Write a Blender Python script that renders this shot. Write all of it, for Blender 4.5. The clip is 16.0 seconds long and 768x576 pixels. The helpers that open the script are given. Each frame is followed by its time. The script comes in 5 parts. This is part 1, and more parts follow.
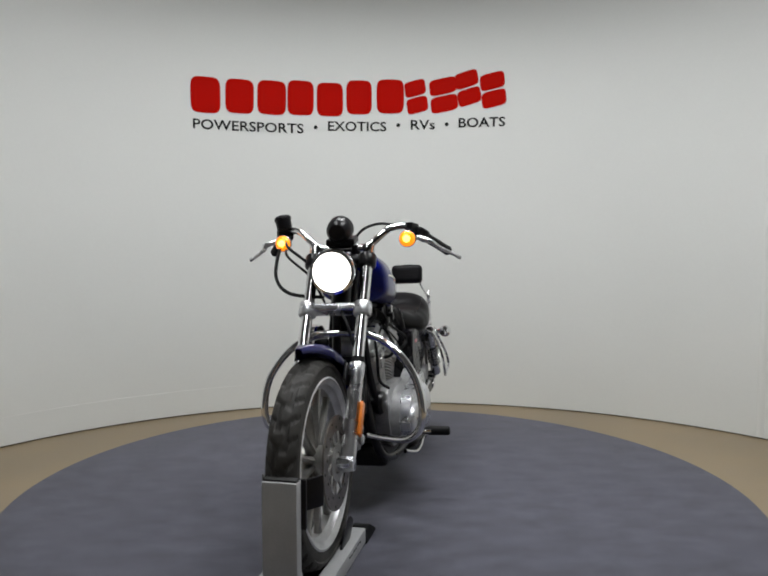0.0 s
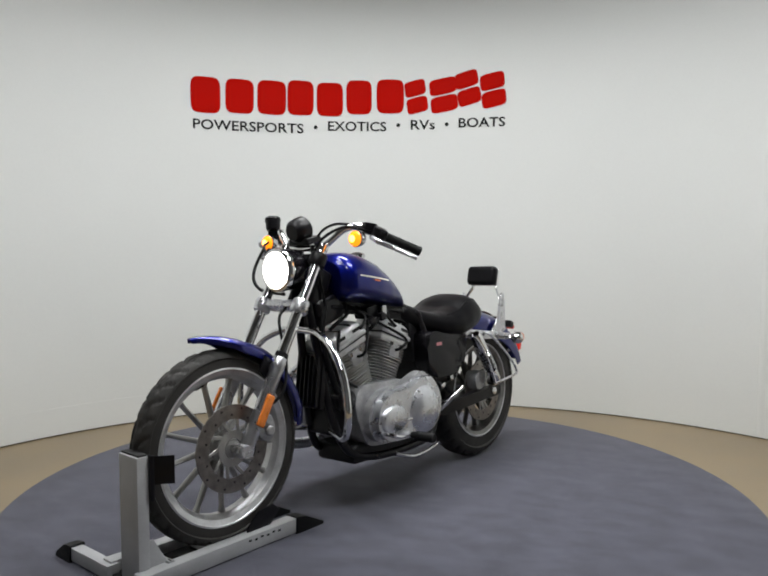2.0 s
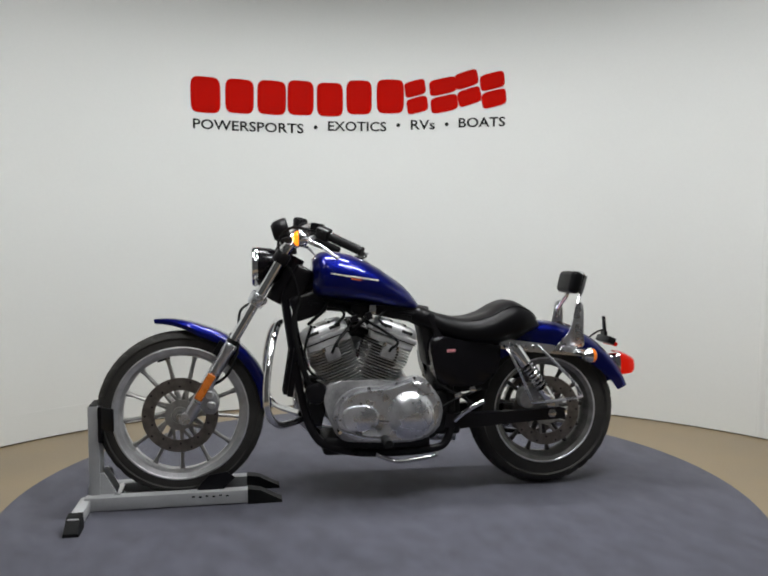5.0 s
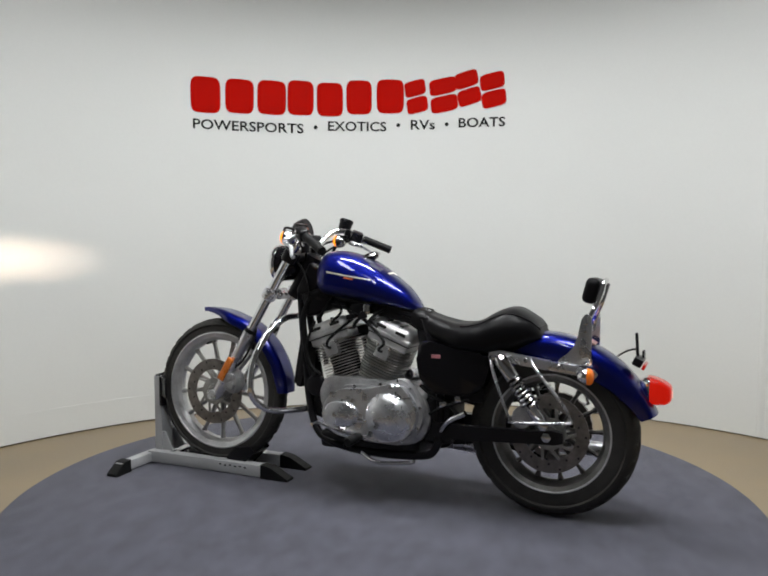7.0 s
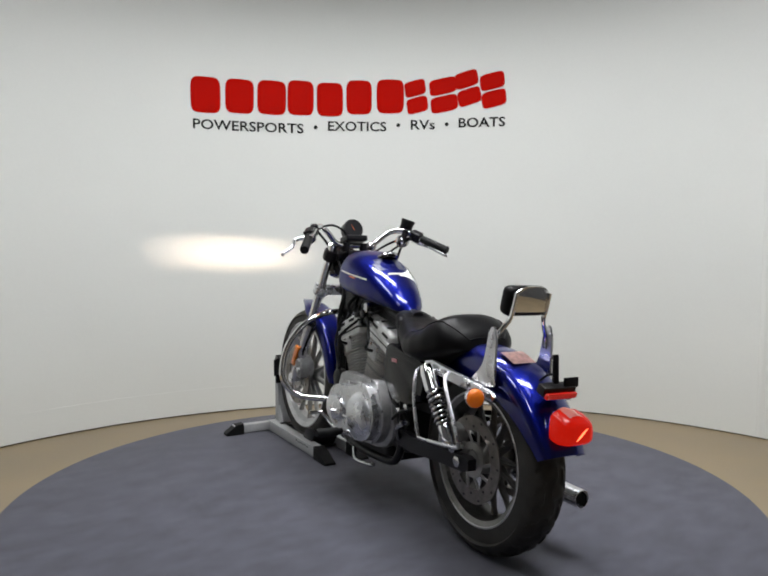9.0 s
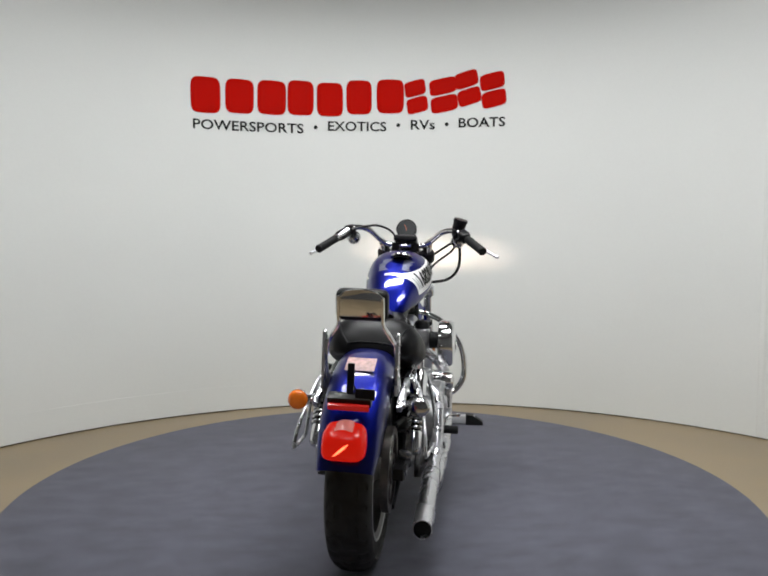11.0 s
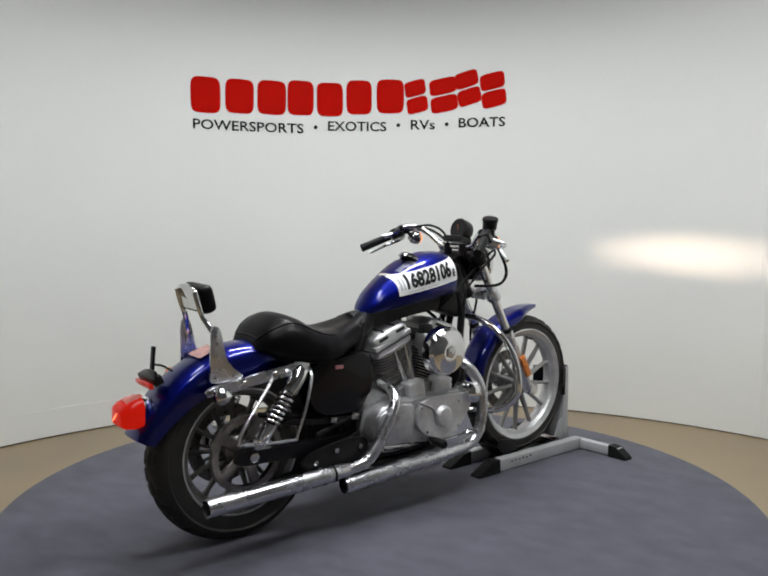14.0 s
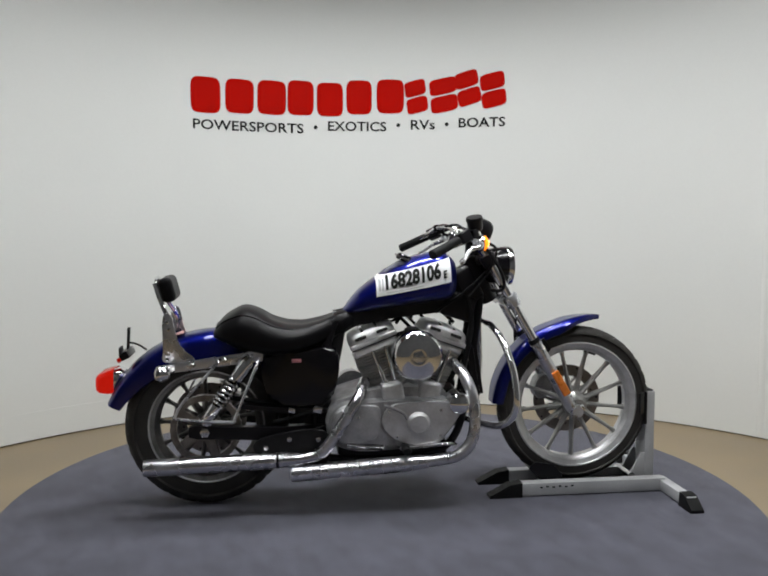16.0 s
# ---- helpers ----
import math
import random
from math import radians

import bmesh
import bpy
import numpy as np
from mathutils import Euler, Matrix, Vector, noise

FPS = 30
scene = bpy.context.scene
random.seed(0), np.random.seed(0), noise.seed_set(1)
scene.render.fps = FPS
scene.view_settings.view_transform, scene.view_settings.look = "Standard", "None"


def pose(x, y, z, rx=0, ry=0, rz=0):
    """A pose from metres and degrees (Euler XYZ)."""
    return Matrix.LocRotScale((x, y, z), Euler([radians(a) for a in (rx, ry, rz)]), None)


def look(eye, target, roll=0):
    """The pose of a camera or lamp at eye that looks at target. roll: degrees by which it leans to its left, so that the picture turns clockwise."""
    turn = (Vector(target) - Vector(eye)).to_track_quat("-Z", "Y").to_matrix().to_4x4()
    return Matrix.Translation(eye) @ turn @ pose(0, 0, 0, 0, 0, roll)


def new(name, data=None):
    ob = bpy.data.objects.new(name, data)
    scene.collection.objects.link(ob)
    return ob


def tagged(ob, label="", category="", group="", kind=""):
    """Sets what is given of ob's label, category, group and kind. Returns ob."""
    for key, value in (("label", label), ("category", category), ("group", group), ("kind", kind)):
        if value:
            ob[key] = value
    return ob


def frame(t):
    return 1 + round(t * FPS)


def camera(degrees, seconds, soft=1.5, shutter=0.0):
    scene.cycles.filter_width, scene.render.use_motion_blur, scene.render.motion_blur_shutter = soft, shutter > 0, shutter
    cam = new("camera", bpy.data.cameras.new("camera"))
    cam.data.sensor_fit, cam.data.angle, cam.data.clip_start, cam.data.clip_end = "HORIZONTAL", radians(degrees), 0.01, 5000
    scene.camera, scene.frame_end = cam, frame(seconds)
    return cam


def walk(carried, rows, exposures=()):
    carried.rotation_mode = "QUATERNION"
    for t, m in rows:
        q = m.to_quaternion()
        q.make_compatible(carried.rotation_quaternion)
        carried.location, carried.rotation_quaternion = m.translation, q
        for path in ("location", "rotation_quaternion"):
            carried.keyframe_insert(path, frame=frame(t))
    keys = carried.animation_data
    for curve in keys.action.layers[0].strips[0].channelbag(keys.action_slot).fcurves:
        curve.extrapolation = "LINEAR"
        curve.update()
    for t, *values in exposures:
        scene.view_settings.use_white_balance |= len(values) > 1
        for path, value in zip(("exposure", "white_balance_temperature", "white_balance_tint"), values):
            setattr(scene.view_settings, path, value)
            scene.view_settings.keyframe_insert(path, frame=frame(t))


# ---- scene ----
cam = camera(53.22, 16.0, soft=2.0)
EYE = pose(0.010, -3.130, 1.073, 90 - 4.135, 0.06, 0)
walk(cam, [(0.0, EYE), (16.0, EYE)],
     exposures=[(0.0, -0.29), (0.6, -0.15), (1.2, -0.08), (2.0, -0.04), (4.0, -0.05), (9.0, -0.05), (16.0, -0.11)])

# the turntable's turn, seconds and degrees clockwise
TURN = [(0.0, -2.8), (0.5, 4.2), (1.0, 10.75), (1.5, 17.65), (2.0, 24.89), (2.5, 32.05), (3.0, 38.8), (3.5, 45.5),
        (4.0, 51.8), (5.25, 68.9), (6.5, 88.97), (7.0, 97.94), (7.5, 107.31), (8.0, 116.66), (8.5, 126.19), (9.0, 135.64),
        (10.25, 159.2), (11.5, 180.25), (12.0, 187.47), (12.5, 193.91), (13.0, 200.0), (13.5, 207.3), (14.0, 215.14),
        (14.5, 223.05), (15.0, 230.8), (15.5, 239.4), (16.0, 247.7)]
HEADING = -105.3  # the motorcycle's nose at the start

# ---- world and lights ----
world = bpy.data.worlds.new("world")
world.use_nodes = True
scene.world = world
world.node_tree.nodes["Background"].inputs[0].default_value = (0.5, 0.52, 0.55, 1)
world.node_tree.nodes["Background"].inputs[1].default_value = 0.03


def panel_light(x, y, z, w, d, watts, target):
    lamp = bpy.data.lights.new("ceiling_panel_light", "AREA")
    lamp.shape, lamp.size, lamp.size_y, lamp.energy = "RECTANGLE", w, d, watts
    lamp.color = (0.965, 0.99, 1.0)
    ob = new("ceiling_panel_light", lamp)
    ob.matrix_world = look((x, y, z), target)
    return ob


# x, y, width, depth, the point they are turned to, and watts
PANELS = [(-0.85, -0.7, 0.30, 1.2, -0.85, -0.7, 17), (0.90, -0.7, 0.30, 1.2, 1.10, -0.65, 44), (-0.2, -1.9, 0.22, 0.90, -0.1, -1.2, 15),
          (0.0, 0.36, 1.1, 0.22, 0.0, 0.36, 44)]
CEILING = 2.88
for px, py, pw, pd, tx, ty, watts in PANELS:
    panel_light(px, py, CEILING - 0.075, pw, pd, watts, (tx, ty, 0.9))

# ---- materials ----


def mat(name, color, rough=0.5, metal=0.0, vary=0.15, scale=8.0, fine=120.0, bump=0.0, coat=0.0, glow=None, power=0.0,
        rough_vary=0.15, sheen=0.0, spec=0.5, stain=None, stretch=None):
    """A surface with variation at two scales, fine relief and, if wanted, a clear coat, a stain colour or a glow."""
    m = bpy.data.materials.new(name)
    m.use_nodes = True
    nt = m.node_tree
    b = nt.nodes["Principled BSDF"]
    b.inputs["Metallic"].default_value = metal
    b.inputs["Coat Weight"].default_value = coat
    b.inputs["Coat Roughness"].default_value = 0.04
    b.inputs["Sheen Weight"].default_value = sheen
    b.inputs["Specular IOR Level"].default_value = spec
    tc = nt.nodes.new("ShaderNodeTexCoord")
    big = nt.nodes.new("ShaderNodeTexNoise")
    big.inputs["Scale"].default_value, big.inputs["Detail"].default_value = scale, 6
    small = nt.nodes.new("ShaderNodeTexNoise")
    small.inputs["Scale"].default_value, small.inputs["Detail"].default_value = fine, 3
    src = tc.outputs["Object"]
    if stretch:
        mp = nt.nodes.new("ShaderNodeMapping")
        mp.inputs["Scale"].default_value = stretch
        nt.links.new(src, mp.inputs["Vector"])
        src = mp.outputs["Vector"]
    nt.links.new(src, big.inputs["Vector"])
    nt.links.new(tc.outputs["Object"], small.inputs["Vector"])
    add = nt.nodes.new("ShaderNodeMath")
    add.operation = "MULTIPLY_ADD"
    add.inputs[1].default_value = 0.35
    nt.links.new(small.outputs["Fac"], add.inputs[0])
    nt.links.new(big.outputs["Fac"], add.inputs[2])
    ramp = nt.nodes.new("ShaderNodeValToRGB")
    lo, hi = ramp.color_ramp.elements
    lo.position, hi.position = 0.40, 0.95
    c2 = stain or tuple(c * (1 - vary) for c in color)
    lo.color, hi.color = (*c2, 1), (*[min(1, c * (1 + vary * 0.5)) for c in color], 1)
    nt.links.new(add.outputs[0], ramp.inputs["Fac"])
    nt.links.new(ramp.outputs["Color"], b.inputs["Base Color"])
    rr = nt.nodes.new("ShaderNodeMapRange")
    rr.inputs["From Min"].default_value, rr.inputs["From Max"].default_value = 0.3, 0.8
    rr.inputs["To Min"].default_value = max(0.02, rough * (1 - rough_vary))
    rr.inputs["To Max"].default_value = min(1, rough * (1 + rough_vary))
    nt.links.new(big.outputs["Fac"], rr.inputs["Value"])
    nt.links.new(rr.outputs["Result"], b.inputs["Roughness"])
    if bump:
        bp = nt.nodes.new("ShaderNodeBump")
        bp.inputs["Strength"].default_value, bp.inputs["Distance"].default_value = bump, 0.004
        nt.links.new(small.outputs["Fac"], bp.inputs["Height"])
        nt.links.new(bp.outputs["Normal"], b.inputs["Normal"])
    if glow:
        b.inputs["Emission Color"].default_value = (*glow, 1)
        b.inputs["Emission Strength"].default_value = power
    return m


M_WALL = mat("painted_wall", (0.735, 0.745, 0.725), 0.62, vary=0.035, scale=0.9, fine=60, bump=0.05)
M_DARK = mat("unseen_dark_backing", (0.09, 0.09, 0.092), 0.9, vary=0.3, scale=3)
M_CEIL = mat("ceiling_paint", (0.16, 0.16, 0.16), 0.8, vary=0.05, scale=1.5)
M_FLOOR = mat("sealed_concrete", (0.27, 0.205, 0.125), 0.40, vary=0.22, scale=2.2, fine=90, bump=0.04)
M_CARPET = mat("ribbed_carpet", (0.092, 0.092, 0.118), 0.95, vary=0.38, scale=7.0, fine=260, bump=0.6, sheen=0.15, spec=0.2, stretch=(1.0, 1.7, 1.0))
# near-black stands in for shade in gaps, holes and slots; also the gasket
M_GAP = mat("gap_shade_and_gasket", (0.02, 0.02, 0.02), 0.9, vary=0.2)
M_RED = mat("red_vinyl", (0.46, 0.004, 0.001), 0.7, vary=0.06, scale=2, spec=0.05)
M_INK = mat("black_vinyl", (0.008, 0.009, 0.008), 0.6, vary=0.1, spec=0.2)
M_BLUE = mat("cobalt_blue_paint", (0.0008, 0.0042, 0.135), 0.40, metal=0.9, vary=0.2, scale=3, fine=900, coat=0.8, spec=0.2)
M_CHROME = mat("chrome", (0.80, 0.80, 0.81), 0.09, metal=1.0, vary=0.10, scale=14, rough_vary=0.5)
M_SATIN = mat("satin_aluminium", (0.66, 0.66, 0.67), 0.46, metal=0.7, vary=0.25, scale=20, rough_vary=0.3, bump=0.03)
M_WORN = mat("pitted_chrome", (0.62, 0.62, 0.63), 0.20, metal=1.0, vary=0.30, scale=25, rough_vary=0.5, bump=0.03)
M_PIPE = mat("hazed_exhaust_chrome", (0.66, 0.66, 0.69), 0.29, metal=1.0, vary=0.18, scale=12, rough_vary=0.3)
M_ALU = mat("cast_aluminium", (0.46, 0.46, 0.47), 0.50, metal=0.7, vary=0.5, scale=16, fine=200, bump=0.10)
M_POLISH = mat("polished_aluminium", (0.70, 0.71, 0.74), 0.33, metal=0.9, vary=0.22, scale=18, rough_vary=0.5, bump=0.02)
# darker silver for the rear spokes: dirt, plus inner shade put into the colour
M_DULL = mat("dirty_shaded_wheel_paint", (0.12, 0.115, 0.11), 0.42, metal=0.6, vary=0.45, scale=20, bump=0.05)
M_SILVER = mat("silver_wheel_paint", (0.38, 0.375, 0.36), 0.35, metal=0.7, vary=0.3, scale=16, bump=0.03)
# darker, rougher silver for the rear rim
M_DULLRIM = mat("dull_silver_rim", (0.24, 0.235, 0.225), 0.42, metal=0.75, vary=0.45, scale=20, bump=0.05)
M_DISC = mat("rusty_brake_steel", (0.23, 0.21, 0.195), 0.36, metal=0.85, vary=0.45, scale=30, fine=300, bump=0.06)
M_BLACK = mat("satin_black_paint", (0.006, 0.0055, 0.007), 0.32, vary=0.3, scale=12, bump=0.02, spec=0.25)
M_GLOSS = mat("gloss_black_paint", (0.005, 0.0045, 0.006), 0.20, vary=0.2, scale=10, coat=0.15, spec=0.22)
M_CAST = mat("wrinkle_black_casting", (0.009, 0.0085, 0.0095), 0.5, vary=0.45, scale=25, bump=0.25, spec=0.25)
M_RUBBER = mat("tyre_rubber", (0.022, 0.021, 0.020), 0.66, vary=0.4, scale=14, fine=250, bump=0.12, spec=0.3, stain=(0.040, 0.037, 0.034))
M_GRIP = mat("grip_rubber", (0.006, 0.006, 0.0065), 0.6, vary=0.25, scale=40, bump=0.2, spec=0.2)
M_LEATHER = mat("black_vinyl_leather", (0.0045, 0.0042, 0.005), 0.38, vary=0.3, scale=10, fine=320, bump=0.05, spec=0.12)
M_FIN = mat("machined_fin", (0.58, 0.57, 0.56), 0.33, metal=0.9, vary=0.3, scale=30)
M_AMBER = mat("lit_amber_lens", (0.9, 0.30, 0.01), 0.15, vary=0.1, coat=0.5, glow=(1.0, 0.25, 0.008), power=1.7)
# rear lens: amber with a slight glow added
M_AMBER_FAINT = mat("faint_glow_amber_lens", (0.75, 0.17, 0.01), 0.18, vary=0.15, coat=0.5, glow=(1.0, 0.2, 0.01), power=0.12)
M_REFLECT = mat("orange_reflector", (0.80, 0.22, 0.03), 0.30, vary=0.2, scale=30, coat=0.2)
M_TAIL = mat("lit_red_lens", (0.12, 0.002, 0.001), 0.2, vary=0.4, scale=30, spec=0.2, glow=(1.0, 0.018, 0.006), power=0.45)
M_SIGBULB = mat("amber_bulb", (1, 0.6, 0.2), 0.3, glow=(1.0, 0.55, 0.08), power=6.0)
M_TAILTOP = mat("pale_red_lens_top", (0.40, 0.14, 0.12), 0.25, vary=0.25, coat=0.2, glow=(1.0, 0.08, 0.05), power=0.10)
M_TAILBULB = mat("tail_bulb", (1, 0.3, 0.2), 0.3, glow=(1.0, 0.16, 0.06), power=3.0)
# the reflector is no lamp; a faint glow is added to its colour
M_REDREF = mat("red_reflector_glow", (0.30, 0.006, 0.004), 0.2, vary=0.15, coat=0.15, glow=(1.0, 0.02, 0.008), power=0.20)
M_HEAD = mat("headlight_glow", (0.9, 0.88, 0.85), 0.2, glow=(1.0, 0.94, 0.88), power=6.0)
M_BULB = mat("headlight_filament", (1, 1, 1), 0.4, glow=(1.0, 0.80, 0.62), power=70000.0)
M_GREY = mat("grey_powder_coat", (0.43, 0.435, 0.445), 0.5, vary=0.16, scale=9, fine=160, bump=0.05)
M_TAG = mat("white_label_paper", (0.78, 0.78, 0.80), 0.55, vary=0.04, scale=20)
M_FLAG = mat("faded_sticker", (0.55, 0.32, 0.30), 0.5, vary=0.4, scale=60)
M_GHOST = mat("faded_silver_decal", (0.10, 0.105, 0.16), 0.4, metal=0.4, vary=0.5, scale=60)
M_STRIPE = mat("silver_decal", (0.75, 0.72, 0.66), 0.3, metal=0.3, vary=0.1)
M_ORANGE = mat("orange_decal", (0.6, 0.12, 0.03), 0.4, vary=0.1)
M_BADGE = mat("pink_badge", (0.55, 0.22, 0.24), 0.35, vary=0.4, scale=90)
M_GLASS = mat("dial_face", (0.01, 0.01, 0.012), 0.3, vary=0.1, spec=0.3)
M_PANEL = mat("lamp_diffuser", (0.9, 0.9, 0.88), 0.5, glow=(1.0, 0.985, 0.95), power=6.0)

# ---- mesh helpers ----


def part(name, bm, material, parent=None, label="", smooth=True, m=None):
    if m is not None:
        bm.transform(m)
    bmesh.ops.recalc_face_normals(bm, faces=bm.faces)
    me = bpy.data.meshes.new(name)
    bm.to_mesh(me)
    bm.free()
    me.materials.append(material)
    if smooth:
        for p in me.polygons:
            p.use_smooth = True
        me.set_sharp_from_angle(angle=radians(38))
    ob = new(name, me)
    if parent is not None:
        ob.parent = parent
    if label:
        ob["label"] = label
    return ob


def frame_to(a, b):
    """A matrix at a whose z points to b."""
    a, b = Vector(a), Vector(b)
    q = (b - a).to_track_quat("Z", "Y")
    return Matrix.Translation(a) @ q.to_matrix().to_4x4()


def rbox(bm, sx, sy, sz, m, bev=0.004, seg=2):
    made = bmesh.ops.create_cube(bm, size=1.0, matrix=m @ Matrix.Diagonal((sx, sy, sz, 1)))
    if bev:
        edges = {e for v in made["verts"] for e in v.link_edges}
        bmesh.ops.bevel(bm, geom=list(edges), offset=bev, segments=seg, profile=0.6, affect="EDGES")
    return bm


def box(sx, sy, sz, m, bev=0.004, seg=2):
    return rbox(bmesh.new(), sx, sy, sz, m, bev, seg)


def lathe(profile, m=Matrix(), seg=32, closed=False, bm=None, shape=None):
    """Revolves (radius, height) pairs round the z of m. shape(i_angle, radius, height) may change the radius."""
    bm = bm or bmesh.new()
    rings = []
    for k in range(seg):
        a = 2 * math.pi * k / seg
        ring = []
        for r, h in profile:
            rr = shape(a, r, h) if shape else r
            ring.append(bm.verts.new(m @ Vector((rr * math.cos(a), rr * math.sin(a), h))))
        rings.append(ring)
    n = len(profile)
    for k in range(seg):
        p, q = rings[k], rings[(k + 1) % seg]
        for i in range(n if closed else n - 1):
            j = (i + 1) % n
            bm.faces.new((p[i], q[i], q[j], p[j]))
    if not closed:
        for i in (0, n - 1):
            if profile[i][0] > 1e-5:
                bm.faces.new([r[i] for r in rings])
    bmesh.ops.remove_doubles(bm, verts=bm.verts, dist=1e-6)
    return bm


def smooth_path(pts, steps=6):
    pts = [Vector(p) for p in pts]
    out = []
    for i in range(len(pts) - 1):
        p0, p1, p2, p3 = pts[max(i - 1, 0)], pts[i], pts[i + 1], pts[min(i + 2, len(pts) - 1)]
        for s in range(steps):
            t = s / steps
            out.append(0.5 * ((2 * p1) + (p2 - p0) * t + (2 * p0 - 5 * p1 + 4 * p2 - p3) * t * t
                              + (3 * p1 - p0 - 3 * p2 + p3) * t ** 3))
    out.append(pts[-1])
    return out


def tube(pts, r, seg=10, steps=6, bm=None, loop=False, radii=None, flat=1.0):
    """A pipe along a smooth path; radii may give a radius for each given point."""
    bm = bm or bmesh.new()
    path = smooth_path(list(pts) + ([pts[0]] if loop else []), steps) if steps > 1 else [Vector(p) for p in pts]
    if loop:
        path = path[:-1]
    n = len(path)
    rad = [r] * n if not radii else [radii[min(int(i / steps), len(radii) - 1)] * (1 - (i / steps) % 1)
                                      + radii[min(int(i / steps) + 1, len(radii) - 1)] * ((i / steps) % 1) for i in range(n)]
    up = Vector((0, 0, 1))
    t0 = (path[1] - path[0]).normalized()
    if abs(t0.dot(up)) > 0.95:
        up = Vector((0, 1, 0))
    x = t0.cross(up).normalized()
    rings = []
    for i, p in enumerate(path):
        t = (path[(i + 1) % n] - path[i - 1]) if (loop or 0 < i < n - 1) else (path[1] - path[0] if i == 0 else path[-1] - path[-2])
        t.normalize()
        x = (x - t * x.dot(t)).normalized()
        y = t.cross(x)
        rings.append([bm.verts.new(p + rad[i] * (x * math.cos(2 * math.pi * k / seg) + y * flat * math.sin(2 * math.pi * k / seg)))
                      for k in range(seg)])
    for i in range(n if loop else n - 1):
        a, b = rings[i], rings[(i + 1) % n]
        for k in range(seg):
            bm.faces.new((a[k], a[(k + 1) % seg], b[(k + 1) % seg], b[k]))
    if not loop:
        bm.faces.new(rings[0][::-1])
        bm.faces.new(rings[-1])
    return bm


def loft(rings, cap=True, bm=None, loop=True):
    bm = bm or bmesh.new()
    vs = [[bm.verts.new(p) for p in ring] for ring in rings]
    n = len(vs[0])
    for a, b in zip(vs, vs[1:]):
        for k in range(n if loop else n - 1):
            bm.faces.new((a[k], a[(k + 1) % n], b[(k + 1) % n], b[k]))
    if cap:
        bm.faces.new(vs[0][::-1])
        bm.faces.new(vs[-1])
    return bm


def prism(outline, y0, y1, bev=0.006, seg=2, bm=None):
    """A plate with a side-view outline of (x, z) pairs from y0 to y1, with rounded edges."""
    bm = bm or bmesh.new()
    a = [bm.verts.new((x, y0, z)) for x, z in outline]
    b = [bm.verts.new((x, y1, z)) for x, z in outline]
    n = len(a)
    f = [bm.faces.new(a), bm.faces.new(b[::-1])]
    for k in range(n):
        bm.faces.new((a[k], b[k], b[(k + 1) % n], a[(k + 1) % n]))
    if bev:
        edges = {e for g in f for e in g.edges}
        bmesh.ops.bevel(bm, geom=list(edges), offset=bev, segments=seg, profile=0.6, affect="EDGES")
    return bm


def round_outline(pts, steps=5):
    """A smooth closed outline through (x, z) pairs."""
    n, out = len(pts), []
    P = [Vector((p[0], p[1], 0)) for p in pts]
    for i in range(n):
        p0, p1, p2, p3 = P[i - 1], P[i], P[(i + 1) % n], P[(i + 2) % n]
        for s in range(steps):
            t = s / steps
            v = 0.5 * ((2 * p1) + (p2 - p0) * t + (2 * p0 - 5 * p1 + 4 * p2 - p3) * t * t + (3 * p1 - p0 - 3 * p2 + p3) * t ** 3)
            out.append((v.x, v.y))
    return out


def text_mesh(body, size, bold=0.0):
    """The flat mesh of a line of writing, centred, as a bmesh, and its width and height."""
    cu = bpy.data.curves.new("writing", "FONT")
    cu.body, cu.size, cu.resolution_u, cu.offset = body, size, 3, bold
    ob = new("writing", cu)
    me = bpy.data.meshes.new_from_object(ob.evaluated_get(bpy.context.evaluated_depsgraph_get()))
    bpy.data.objects.remove(ob)
    bpy.data.curves.remove(cu)
    bm = bmesh.new()
    bm.from_mesh(me)
    bpy.data.meshes.remove(me)
    xs, ys = [v.co.x for v in bm.verts], [v.co.y for v in bm.verts]
    w, h = max(xs) - min(xs), max(ys) - min(ys)
    bm.transform(Matrix.Translation((-(max(xs) + min(xs)) / 2, -(max(ys) + min(ys)) / 2, 0)))
    return bm, w, h


def interp(x, table):
    xs, ys = zip(*table)
    return float(np.interp(x, xs, ys))


# ---- the booth ----
CX, CY, CR = 0.1002, -0.6396, 2.724  # the round wall's middle and radius
FLOOR = -0.100


def on_wall(phi, z, off=0.0):
    a = radians(phi)
    return Vector((CX + (CR - off) * math.sin(a), CY + (CR - off) * math.cos(a), z))


